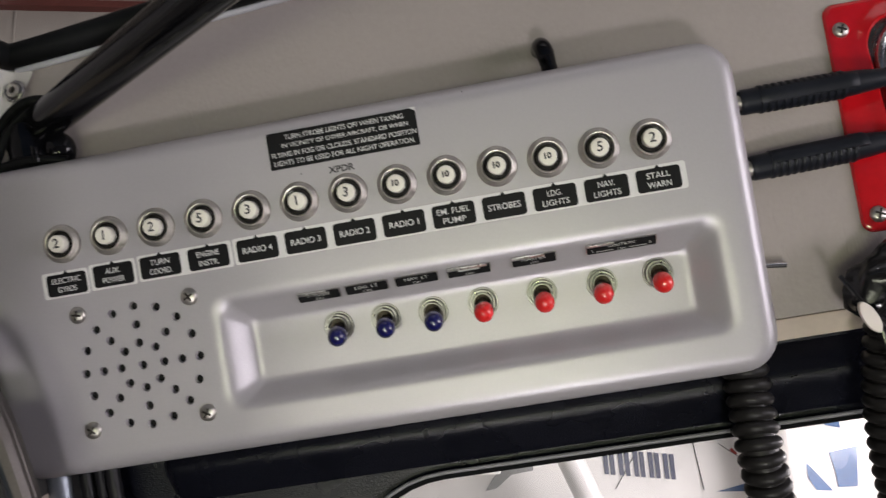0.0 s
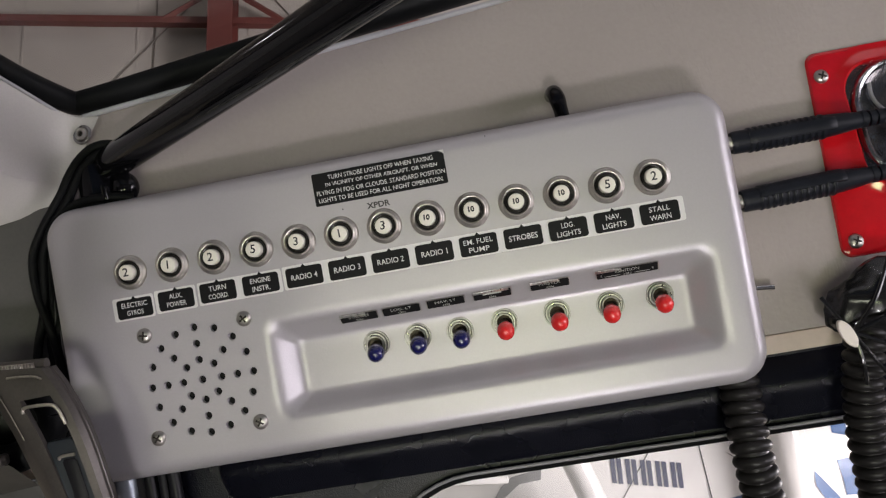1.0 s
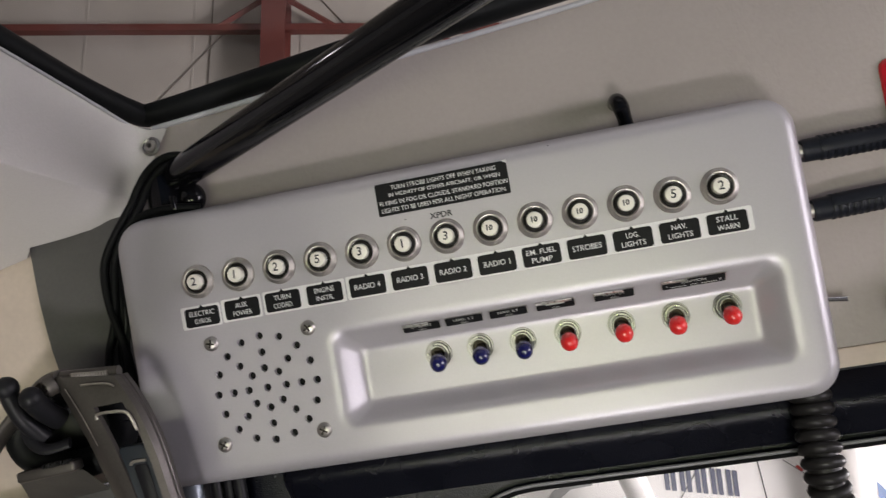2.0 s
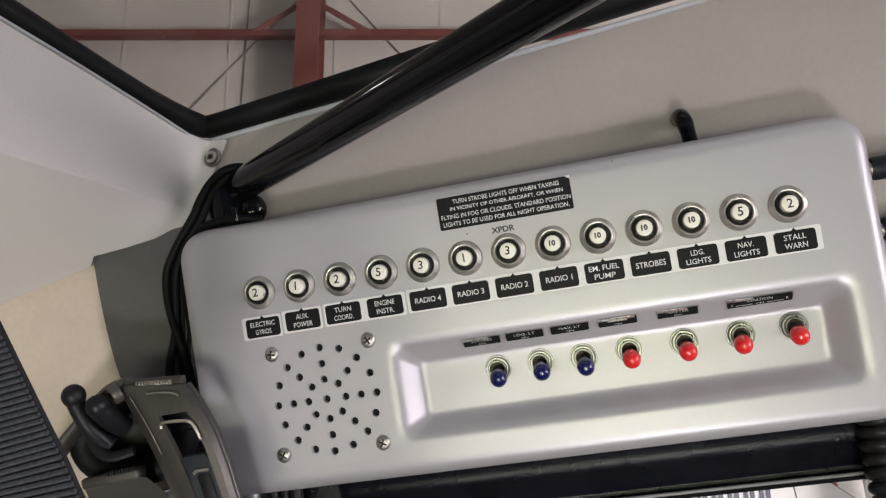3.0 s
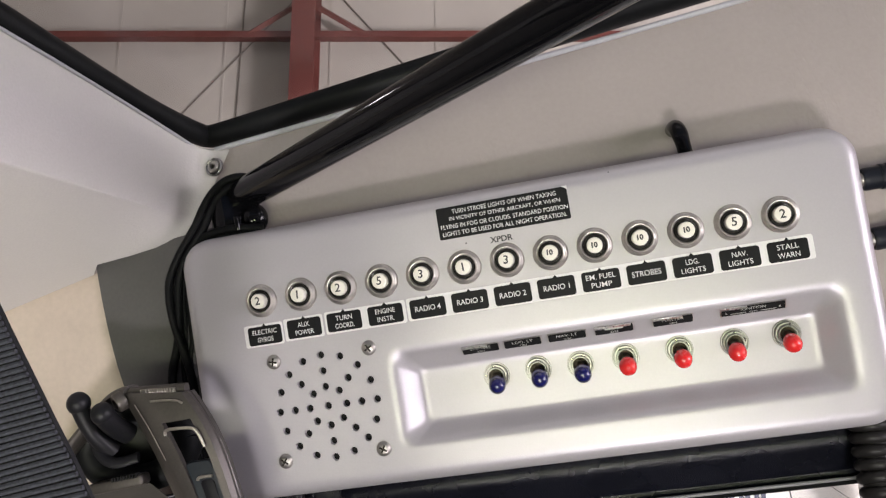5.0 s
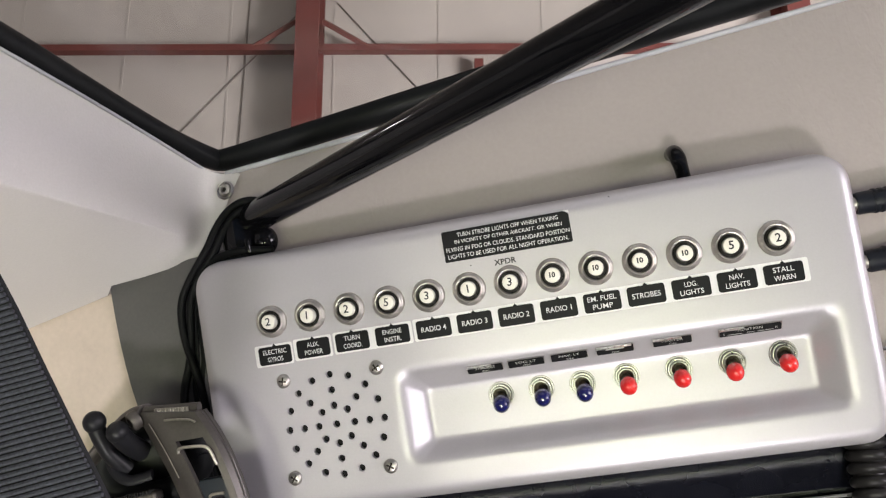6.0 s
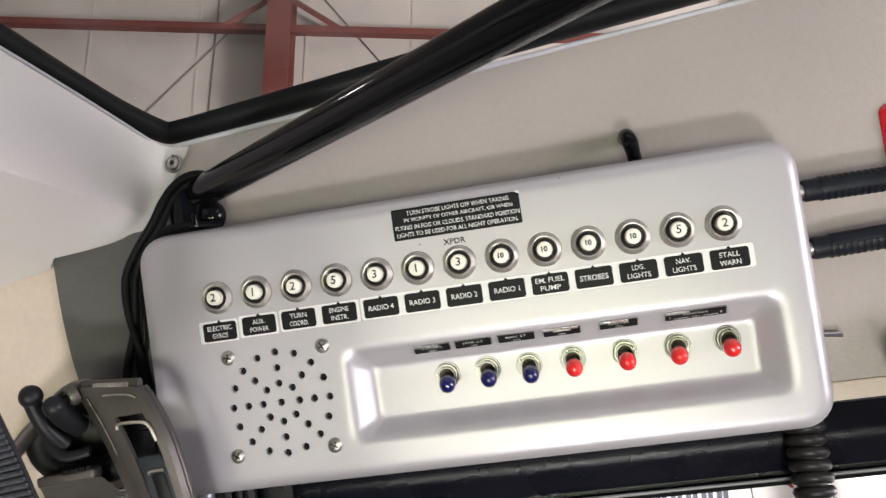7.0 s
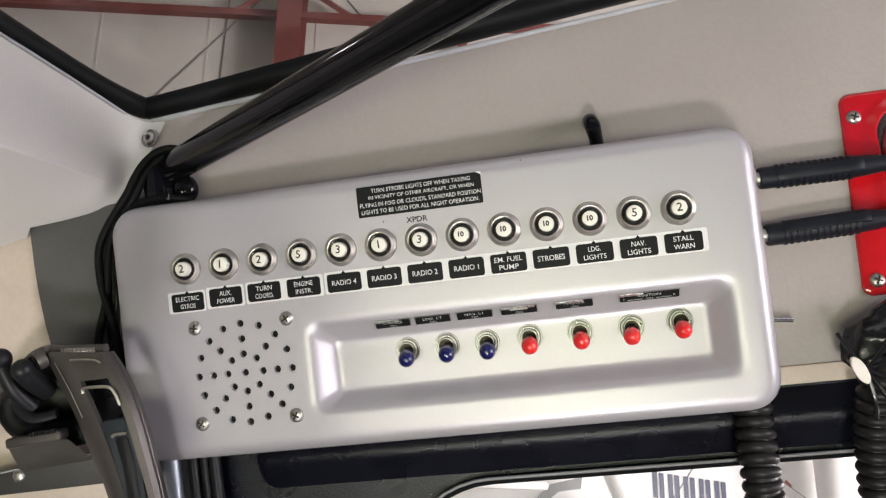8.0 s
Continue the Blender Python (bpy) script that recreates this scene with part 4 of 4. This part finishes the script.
for tail, off, dy in STRANDS:
    head = [V(*p) for p in loop]
    run = []
    for i, p in enumerate(head):
        d = (head[min(i + 1, len(head) - 1)] - head[max(i - 1, 0)]).normalized()
        run.append(p + V(-d.z, 0, d.x) * off + V(0, dy, 0))
    part("cable", sweep(smooth_path(run + tail, 6), 2.2, 12), RUBBER, cable)
# two back strands, added to fill the dark gap beside the panel
for k in range(2):
    part("cable", sweep(smooth_path([(-42 + 3.5 * k, 17, 30), (-47.5 + 3.5 * k, 17, 18), (-50 + 3.5 * k, 17, 4), (-51 + 3.5 * k, 17, -14), (-54 + 3.5 * k, 16, -30), (-51 + 3.5 * k, 15, -70), (-46 + 3.5 * k, 14, -125)], 6), 2.2, 12), RUBBER, cable)
for dz in (0, -4):
    part("cable", sweep(smooth_path([(-43, 14.5, 29 + dz), (-35, 13.5, 35.5 + dz), (-24, 12, 38 + dz), (-12, 11.5, 38 + dz), (0, 14, 36 + dz)], 6), 2.1, 12), RUBBER, cable)

hook = thing("vent_hook", (207, 26, 34), "black plastic-coated hook standing up behind the panel", "hook")
part("rod", sweep(smooth_path([(208.5, 22, 22), (208.3, 22, 36), (207.6, 23, 44), (207, 25, 47.5), (206.6, 30, 49.6), (206.5, 40, 50)], 6), lambda s, n: 3.4 + 0.5 * min(1.0, max(0.0, (s - 18) / 5)), 16), GLOSS_BLACK, hook)

def hose(path, r, pitch, ob):
    """A conduit: a plain core with a rounded ridge every pitch."""
    full = smooth_path(path, 6)
    part("core", sweep(full, r * 0.76, 18), HOSE, ob)
    ridge = mesh_from(lathe([(r * 0.74, -pitch * 0.46), (r * 0.86, -pitch * 0.40), (r * 0.94, -pitch * 0.28), (r * 0.985, -pitch * 0.13), (r, 0), (r * 0.985, pitch * 0.13), (r * 0.94, pitch * 0.28), (r * 0.86, pitch * 0.40), (r * 0.74, pitch * 0.46)], 22), HOSE, 0.001, Vector())
    due = 0.0
    for a, b in zip(full, full[1:]):
        d = b - a
        while due < d.length:
            e = V(0, -1, 0).rotation_difference(d).to_euler("XYZ")
            part("ridge", ridge, HOSE, ob, "", a.lerp(b, due / d.length), [math.degrees(k) for k in e])
            due += pitch
        due -= d.length


h1 = thing("corrugated_hose", (262, 9, -330), "black corrugated cable conduit from under the panel", "hose", "corrugated hoses")
hose([(264, 16.5, -86), (264, 16, -98), (263, 12, -114), (262.5, 8, -129), (264, 9, -150), (268, 14, -220), (270, 16, -330)], 9.3, 5.7, h1)
h2 = thing("corrugated_hose", (312, 8, -330), "black corrugated cable conduit tied up at the wall", "hose", "corrugated hoses")
hose([(322, 6, -72), (316, 6, -92), (313, 7, -111), (312, 8, -131), (313, 9, -156), (318, 12, -230), (320, 14, -330)], 9.0, 5.5, h2)

wrap = thing("cable_wrap", (318, 4, -90), "black film-wrapped cable joint with a pale tie tag", "cable wrap")
bm = bmesh.new()
bmesh.ops.create_icosphere(bm, subdivisions=4, radius=1)
for v in bm.verts:
    k = 1 + 0.16 * noise.noise(v.co * 2.1) + 0.05 * noise.noise(v.co * 6.0)
    v.co = Vector((330 + v.co.x * 26 * k, 6 + v.co.y * 11 * k, -69 + v.co.z * 17 * k + v.co.x * 4))
part("film", bm, FILM, wrap)
part("tie_tag", moved(plate([(2.6 * math.cos(2 * math.pi * k / 28), 6.6 * math.sin(2 * math.pi * k / 28)) for k in range(28)], -1.0, 1.0, 0.6), Matrix.Translation((305.8, -8, -80)) @ pose(0, 0, 0, 0, -24, 0)), TAG, wrap, "pale oval tie tag")
for k, (ex, ez) in enumerate(((330, -52), (338, -66), (300, -64), (322, -101), (312, -103), (340, -92))):
    part("fold", sweep(smooth_path([(308.5, -7.0, -80), ((308.5 + ex) / 2, -7.5, (ez - 80) / 2 - 2), (ex, -2, ez)], 5), 0.9, 8), FILM, wrap)

# ---- seat belt and headset ----
belt = thing("seat_belt", (-5, -190, -10), "charcoal woven seat belt webbing hanging beside the panel", "seat belt")
def webbing():
    bm = bmesh.new()
    mids = smooth_path([(-84, -180, 86), (-56, -186, 72), (-35, -189, 56), (-18.5, -190, 32), (-9.0, -190, 12), (-1.6, -190, -8), (5.8, -190, -28), (13.2, -190, -48), (17.5, -190, -66), (15, -192, -92), (3, -196, -130)], 10)
    cols = 24
    rows = []
    for i, p in enumerate(mids):
        t = (mids[min(i + 1, len(mids) - 1)] - mids[max(i - 1, 0)]).normalized()
        s = V(t.z, 0, -t.x) * -1
        if s.x < 0:
            s = -s
        rows.append([p + s * (29.0 * (c / cols - 0.5)) + V(0, -0.6 * math.sin(math.pi * c / cols), 0) for c in range(cols + 1)])
    grid = [[bm.verts.new(p) for p in r] for r in rows]
    for a, b in zip(grid, grid[1:]):
        for c in range(cols):
            bm.faces.new((a[c], a[c + 1], b[c + 1], b[c]))
    for e in bmesh.ops.extrude_face_region(bm, geom=bm.faces[:])["geom"]:
        if isinstance(e, bmesh.types.BMVert):
            e.co.y += 1.4
    bmesh.ops.recalc_face_normals(bm, faces=bm.faces)
    return bm, mids


wb, mids = webbing()
web = part("webbing", wb, WEB_BASE, belt)
rib_mesh = mesh_from(sweep([V(-14.2, 0, 3.6), V(0, -0.6, 0), V(14.2, 0, -3.6)], 0.66, 6), WEBBING, 0.001, Vector())
step, due = 1.65, 0.0
for a, b in zip(mids, mids[1:]):
    d = b - a
    while due < d.length:
        p = a.lerp(b, due / d.length)
        part("weave_rib", rib_mesh, WEBBING, web, "", p + V(0, -0.6, 0), (0, -math.degrees(math.atan2(d.x, -d.z)), 0))
        due += step
    due -= d.length

headset = thing("headset", (-41.5, -30, -132.5), "bronze-grey aviation headset yoke with black knobs, hanging beside the panel", "headset")


def yoke_arc():
    """A curved arm with a wide chamfer on one side and a long slot, bending down."""
    bm = bmesh.new()
    outer = smooth_path([(-61.5, -30, -34), (-55.2, -31, -47), (-49.0, -31, -62), (-44.5, -31, -75.5), (-41.0, -31, -86), (-36, -30, -106), (-33, -29, -140)], 6)
    left = smooth_path([(-55.6, -36, -32.3), (-48.8, -37, -43.2), (-42.6, -37.5, -57.6), (-37.8, -37.5, -70.7), (-34.4, -37, -82), (-29, -36, -106), (-26, -35, -140)], 6)
    right = smooth_path([(-27.3, -36, -35.6), (-22.2, -37, -43.6), (-17, -37.5, -55), (-13.3, -37.5, -68), (-10.6, -37, -84.7), (-8, -36, -106), (-6, -35, -140)], 6)
    across = (0.0, 0.06, 0.26, 0.40, 0.54, 0.66, 0.78, 0.92, 1.0)
    prof = (0.5, 0.0, -0.2, -0.3, -0.3, -0.2, 0.0, 0.5, 2.6)
    grid = []
    for o, a, b in zip(outer, left, right):
        row = [bm.verts.new(o + V(1.5, 4.5, 0)), bm.verts.new(o), bm.verts.new(o.lerp(a, 0.55) + V(0, -0.4, 0))]
        row += [bm.verts.new(a.lerp(b, u) + V(0, h, 0)) for u, h in zip(across, prof)]
        row.append(bm.verts.new(b + V(-0.6, 6.5, 0)))
        grid.append(row)
    for i in range(len(grid) - 1):
        for c in range(len(grid[0]) - 1):
            if not (i >= 8 and 5 <= c <= 8):
                bm.faces.new((grid[i][c], grid[i][c + 1], grid[i + 1][c + 1], grid[i + 1][c]))
    for e in bmesh.ops.extrude_face_region(bm, geom=bm.faces[:])["geom"]:
        if isinstance(e, bmesh.types.BMVert):
            e.co += V(0, 3.0, 0)
    bmesh.ops.delete(bm, geom=[v for v in bm.verts if not v.link_faces], context="VERTS")
    bmesh.ops.recalc_face_normals(bm, faces=bm.faces)
    return bm


part("yoke", yoke_arc(), YOKE, headset)
part("slider", plate([(-33.0, -69.5), (-31.5, -66.8), (-21.5, -66.4), (-19, -68.5), (-16.5, -77), (-15, -88), (-12, -140), (-26, -140), (-28.5, -86)], -36, -31, 0.8), SLIDER, headset, "black height slider")
part("slot_rim", sweep(smooth_path([(-38.3, -38.6, -53), (-37.4, -38.8, -50.8), (-31, -38.9, -50.6), (-25.2, -38.9, -51.3), (-22.8, -38.7, -53.6), (-20.6, -38.5, -60)], 5), lambda s, n: 0.75 - 0.35 * max(0.0, s / n - 0.7), 8), YOKE_EDGE, headset, "bright slot rim")
# pale bar drawn as the highlight across the slider's top
part("slot_rim", sweep(smooth_path([(-27.0, -36.8, -74.6), (-26.2, -37.0, -73.5), (-22.5, -37.0, -73.2), (-19.8, -37.0, -73.3)], 5), 0.7, 8), YOKE_EDGE, headset)
# raised dark plate stands in for the shaded slot in the slider
part("slider_slot", plate([(-26, -76), (-25, -74.8), (-21, -74.6), (-19.6, -76), (-17.2, -90), (-14.5, -139), (-20.5, -139), (-23.5, -88)], -36.6, -35.5, 0.3), PLASTIC, headset, "dark slider slot")
part("groove", sweep(smooth_path([(-43.7, -37.6, -37.3), (-38, -37.9, -37.5), (-31.5, -37.9, -38.4), (-28.6, -37.5, -40.0)], 5), 0.5, 8), YOKE_EDGE, headset)
# the yoke's edge highlight, laid on as a thin pale tube
part("edge_highlight", sweep(smooth_path([(-52, -36.9, -37.8), (-45.6, -37.6, -50.5), (-40.2, -37.9, -64)], 5), 0.22, 6), YOKE_EDGE, headset, "pale line standing in for the edge highlight")
part("hinge", sweep([V(-56.5, -31, -32.5), V(-29, -31, -34.2)], 2.5, 16), YOKE, headset)
for k in range(13):
    part("serration", box(-49.5 + 1.3 * k, -48.8 + 1.3 * k, -35.4, -31, -34.6 - 0.1 * k, -31.6 - 0.1 * k, 0.2, 1), YOKE_EDGE, headset)
part("pivot", moved(lathe([(4.6, 0), (4.6, 3), (3.7, 4.2), (2.4, 4.2), (2.2, 3.0), (0, 2.8)], 20), Matrix.Translation((-59.5, -33, -35)) @ pose(0, 0, 0, 20, 0, -40)), YOKE, headset, "bronze pivot")


def ball_knob(path, r, stem):
    ball = bmesh.new()
    bmesh.ops.create_uvsphere(ball, u_segments=24, v_segments=14, radius=r)
    return join(moved(ball, Matrix.Translation(path[0])), sweep(smooth_path(path, 5), stem, 16))


part("knob", ball_knob([V(-77.2, -40, -33.3), V(-76.5, -39, -39), V(-74, -36, -49), V(-70, -30, -58)], 5.3, 4.0), PLASTIC, headset, "black ball-ended knob")
part("knob", ball_knob([V(-64.8, -42, -39.2), V(-64.3, -40, -42), V(-63.6, -36, -46), V(-62, -29, -51)], 5.2, 4.9), PLASTIC, headset, "black ball-ended knob")
part("band_arm", sweep(smooth_path([(-56.5, -30, -32), (-64, -28, -33), (-72, -26, -37), (-84, -25, -46), (-96, -25, -56), (-108, -24, -68), (-118, -24, -82)], 6), 5.4, 14, 0.55), YOKE, headset, "bronze-grey band arm")
part("stirrup", sweep(smooth_path([(-76, -32, -48), (-74, -34, -57), (-67, -35, -62.5), (-56, -33, -61.5)], 6), 2.8, 12, 0.6), PLASTIC, headset)
part("cup_edge", moved(box(-14.5, 14.5, -4, 4, -2.5, 2.5, 1.4, 3), Matrix.Translation((-70.5, -29, -73)) @ pose(0, 0, 0, 0, -4, 0)), YOKE, headset, "bronze ear cup edge")
for k in range(9):
    part("cup_tick", box(-71 + 1.5 * k, -70.3 + 1.5 * k, -33.6, -30, -71.4 + 0.1 * k, -69.4 + 0.1 * k, 0.15, 1), CLOTH, headset)
cup_plate = bmesh.new()
q = [cup_plate.verts.new(p) for p in ((-86, -29, -76.5), (-55, -29, -74.5), (-58, -8, -88), (-97, -8, -91))]
for e in bmesh.ops.extrude_face_region(cup_plate, geom=[cup_plate.faces.new(q)])["geom"]:
    if isinstance(e, bmesh.types.BMVert):
        e.co += V(0, 2.5, -1.5)
bmesh.ops.recalc_face_normals(cup_plate, faces=cup_plate.faces)
part("cup_plate", cup_plate, CUP_GREY, headset, "dark grey ear cup plate", smooth=False)
# ear cup: padded ring in shadow
ring = [V(-68 + 24 * math.cos(a), -12 + 4 * math.cos(a), -58 + 17 * math.sin(a)) for a in [2 * math.pi * k / 40 for k in range(41)]]
part("ear_cushion", sweep(ring, 7, 16), RUBBER, headset, "black padded ear cushion")
part("ear_cup", moved(lathe([(24, 0), (25, -6), (22, -12), (15, -16), (0, -17)], 36), Matrix.Translation((-66, -10, -58)) @ Matrix.Diagonal((1, 1, 0.75, 1))), PLASTIC, headset, "dark ear cup")

# ---- brackets under the panel ----
tray = thing("metal_bracket", (-90, 8, -96), "dark grey sheet bracket with a bright screw", "bracket")
part("flange", plate([(-150, -98), (-111, -93.6), (-56, -87.4), (-30, -87.4), (-30, -102.5), (-150, -106)], 0, 12, 0.6), CUP_GREY, tray)
part("lip", sweep([V(-150, -0.4, -97.4), V(-111, -0.4, -93), V(-56, -0.4, -86.8)], 0.45, 6), PIPING, tray, "pale worn lip")
part("screw", cross_screw(3.4, 1.8), STEEL, tray, "", (-103.8, 0, -95.6))
setting("lower_board", box(-300, -30, 5, 13, -200, -101.5, 0.8), CREAM, "cream board below the bracket", "trim")
sp = thing("frame_post", (-24, 14, -300), "blue-grey metal post under the panel", "post")
part("post", sweep([V(-27, 14, -80), V(-25.5, 14, -300)], 5.6, 18), POST_BLUE, sp)
wires = thing("wire_bundle", (-8, 14, -300), "black wires running down under the panel", "cable")
for x, r in ((-15, 3.2), (-8.5, 2.4), (-3, 3.0)):
    part("wire", sweep(smooth_path([(x, 14, -80), (x + 0.8, 13, -120), (x + 3, 14, -200), (x + 4, 14, -300)], 5), r, 10), PLASTIC, wires)

# ---- aircraft parked outside ----
HULL = ((-4.4, 0.30, 0.18, 1.40), (-3.2, 0.50, 0.34, 1.34), (-2.0, 0.62, 0.45, 1.30), (-0.6, 0.72, 0.54, 1.27), (0.8, 0.74, 0.58, 1.25), (2.0, 0.62, 0.54, 1.18), (2.9, 0.45, 0.42, 1.10), (3.3, 0.20, 0.20, 1.05))


def parked_aircraft():
    """A white high-wing aircraft, side on, nose to the right; in metres about its own base."""
    ac = thing("parked_aircraft", (4.2, 7.4, 0), "white light aircraft with blue trim parked in the hangar", "aircraft", inside=False)
    ox, oy = 4.2, 7.4

    def hull():
        bm = bmesh.new()
        rings = []
        for x, rz, ry, zc in HULL:
            rings.append([bm.verts.new((ox + x, oy + ry * math.copysign(abs(math.cos(a)) ** 0.6, math.cos(a)), zc + rz * math.copysign(abs(math.sin(a)) ** 0.6, math.sin(a)))) for a in [2 * math.pi * k / 32 for k in range(32)]])
        bridge_rings(bm, rings, cap_last=True)
        bm.faces.new(rings[0])
        bmesh.ops.recalc_face_normals(bm, faces=bm.faces)
        return bm

    body = part("fuselage", hull(), PLANE_WHITE, ac)
    part("wing", box(ox - 0.1, ox + 1.5, oy - 4.6, oy + 1.0, 1.95, 2.12, 0.05), PLANE_WHITE, ac)
    part("cabin_roof", box(ox - 0.2, ox + 1.4, oy - 0.5, oy + 0.5, 1.6, 1.96, 0.12), PLANE_WHITE, ac)
    part("fin", plate([(ox - 3.75, 1.3), (ox - 3.7, 2.5), (ox - 3.2, 2.5), (ox - 2.5, 1.4)], oy - 0.04, oy + 0.04), PLANE_WHITE, ac, smooth=False)
    part("tailplane", box(ox - 3.8, ox - 3.0, oy - 1.4, oy + 1.4, 1.36, 1.42, 0.02), PLANE_WHITE, ac)
    for dx, dy in ((0.5, -0.9), (0.5, 0.9), (2.4, 0.0)):
        part("wheel", moved(lathe([(0.05, -0.08), (0.14, -0.08), (0.2, -0.04), (0.2, 0.04), (0.14, 0.08), (0.05, 0.08)], 24), Matrix.Translation((ox + dx, oy + dy, 0.2))), RUBBER, ac)
        part("leg", sweep([V(ox + dx, oy + dy, 0.2), V(ox + dx * 0.9 + 0.1, oy + dy * 0.5, 0.75)], 0.045, 8), PLANE_WHITE, ac)
    part("strut", sweep([V(ox + 0.7, oy - 0.45, 0.8), V(ox + 0.7, oy - 2.4, 1.98)], 0.035, 8), PLANE_WHITE, ac)

    def on_side(outline, lift=0.006):
        """A decal laid on the near side of the hull by depth of the hull there."""
        bm = bmesh.new()
        vs = [bm.verts.new((x, side_y(x, z) - lift, z)) for x, z in outline]
        bm.faces.new(vs)
        return bm

    def side_y(x, z):
        xs = [(a, c, b, d) for a, b, c, d in HULL]
        u = x - ox
        for (a, ra, za, ca), (b, rb, zb, cb) in zip(xs, xs[1:]):
            if a <= u <= b:
                t = (u - a) / (b - a)
                ry, rz, zc = ra + (rb - ra) * t, za + (zb - za) * t, ca + (cb - ca) * t
                s = min(0.98, abs((z - zc) / rz) ** (1 / 0.6))
                return oy - ry * math.sqrt(max(0.0, 1 - s * s)) ** 0.6
        return oy - 0.5

    # registration as plain bars
    for k in range(10):
        x, z = 2.275 + 0.133 * (k // 2) + 0.056 * (k % 2), 1.27 - 0.014 * (k / 2)
        part("registration_bar", on_side([(x, z), (x + 0.040, z - 0.004), (x + 0.034, z + 0.213), (x - 0.008, z + 0.217)]), PLANE_NAVY, body, "navy registration bar", smooth=False)
    for outline in (((4.09, 1.31), (4.09, 1.18), (4.16, 1.07), (4.31, 1.06)), ((4.31, 1.39), (4.58, 1.44), (4.54, 1.09), (4.36, 1.09), (4.35, 1.21)), ((4.31, 1.71), (4.46, 1.73), (4.45, 1.6), (4.31, 1.63)),
                    ((3.25, 1.09), (3.6, 1.17), (3.66, 1.08))):
        part("blue_flash", on_side(outline), PLANE_BLUE, body, "blue flash", smooth=False)
    for outline in (((3.065, 1.58), (3.077, 1.58), (3.147, 1.11), (3.135, 1.11)), ((2.355, 1.14), (2.367, 1.14), (2.627, 1.53), (2.615, 1.53)), ((3.3, 1.5), (3.31, 1.5), (3.66, 1.26), (3.65, 1.26))):
        part("panel_joint", on_side(outline, 0.008), DARK_GAP, body, "", smooth=False)
    part("grey_patch", on_side([(1.23, 1.16), (1.3, 1.27), (1.39, 1.35), (1.66, 1.42), (1.65, 1.32), (1.46, 1.29), (1.33, 1.18)]), PLAIN_GREY, body, "grey patch", smooth=False)
    part("red_stripe", on_side([(3.40, 1.44), (3.45, 1.40), (3.47, 1.41), (3.42, 1.46)], 0.01), PLANE_RED, body, "", smooth=False)
    part("white_bar", sweep([V(1.70, 6.5, 1.80), V(2.05, 6.5, 1.0), V(2.15, 6.9, 0.7)], 0.11, 10), PLANE_WHITE, ac, "white bar in front of the hull")
    part("white_bar", sweep([V(3.68, 6.55, 1.9), V(3.74, 6.55, 1.0), V(3.76, 6.9, 0.7)], 0.17, 10), PLANE_WHITE, ac, "white bar in front of the hull")
    return ac


parked_aircraft()
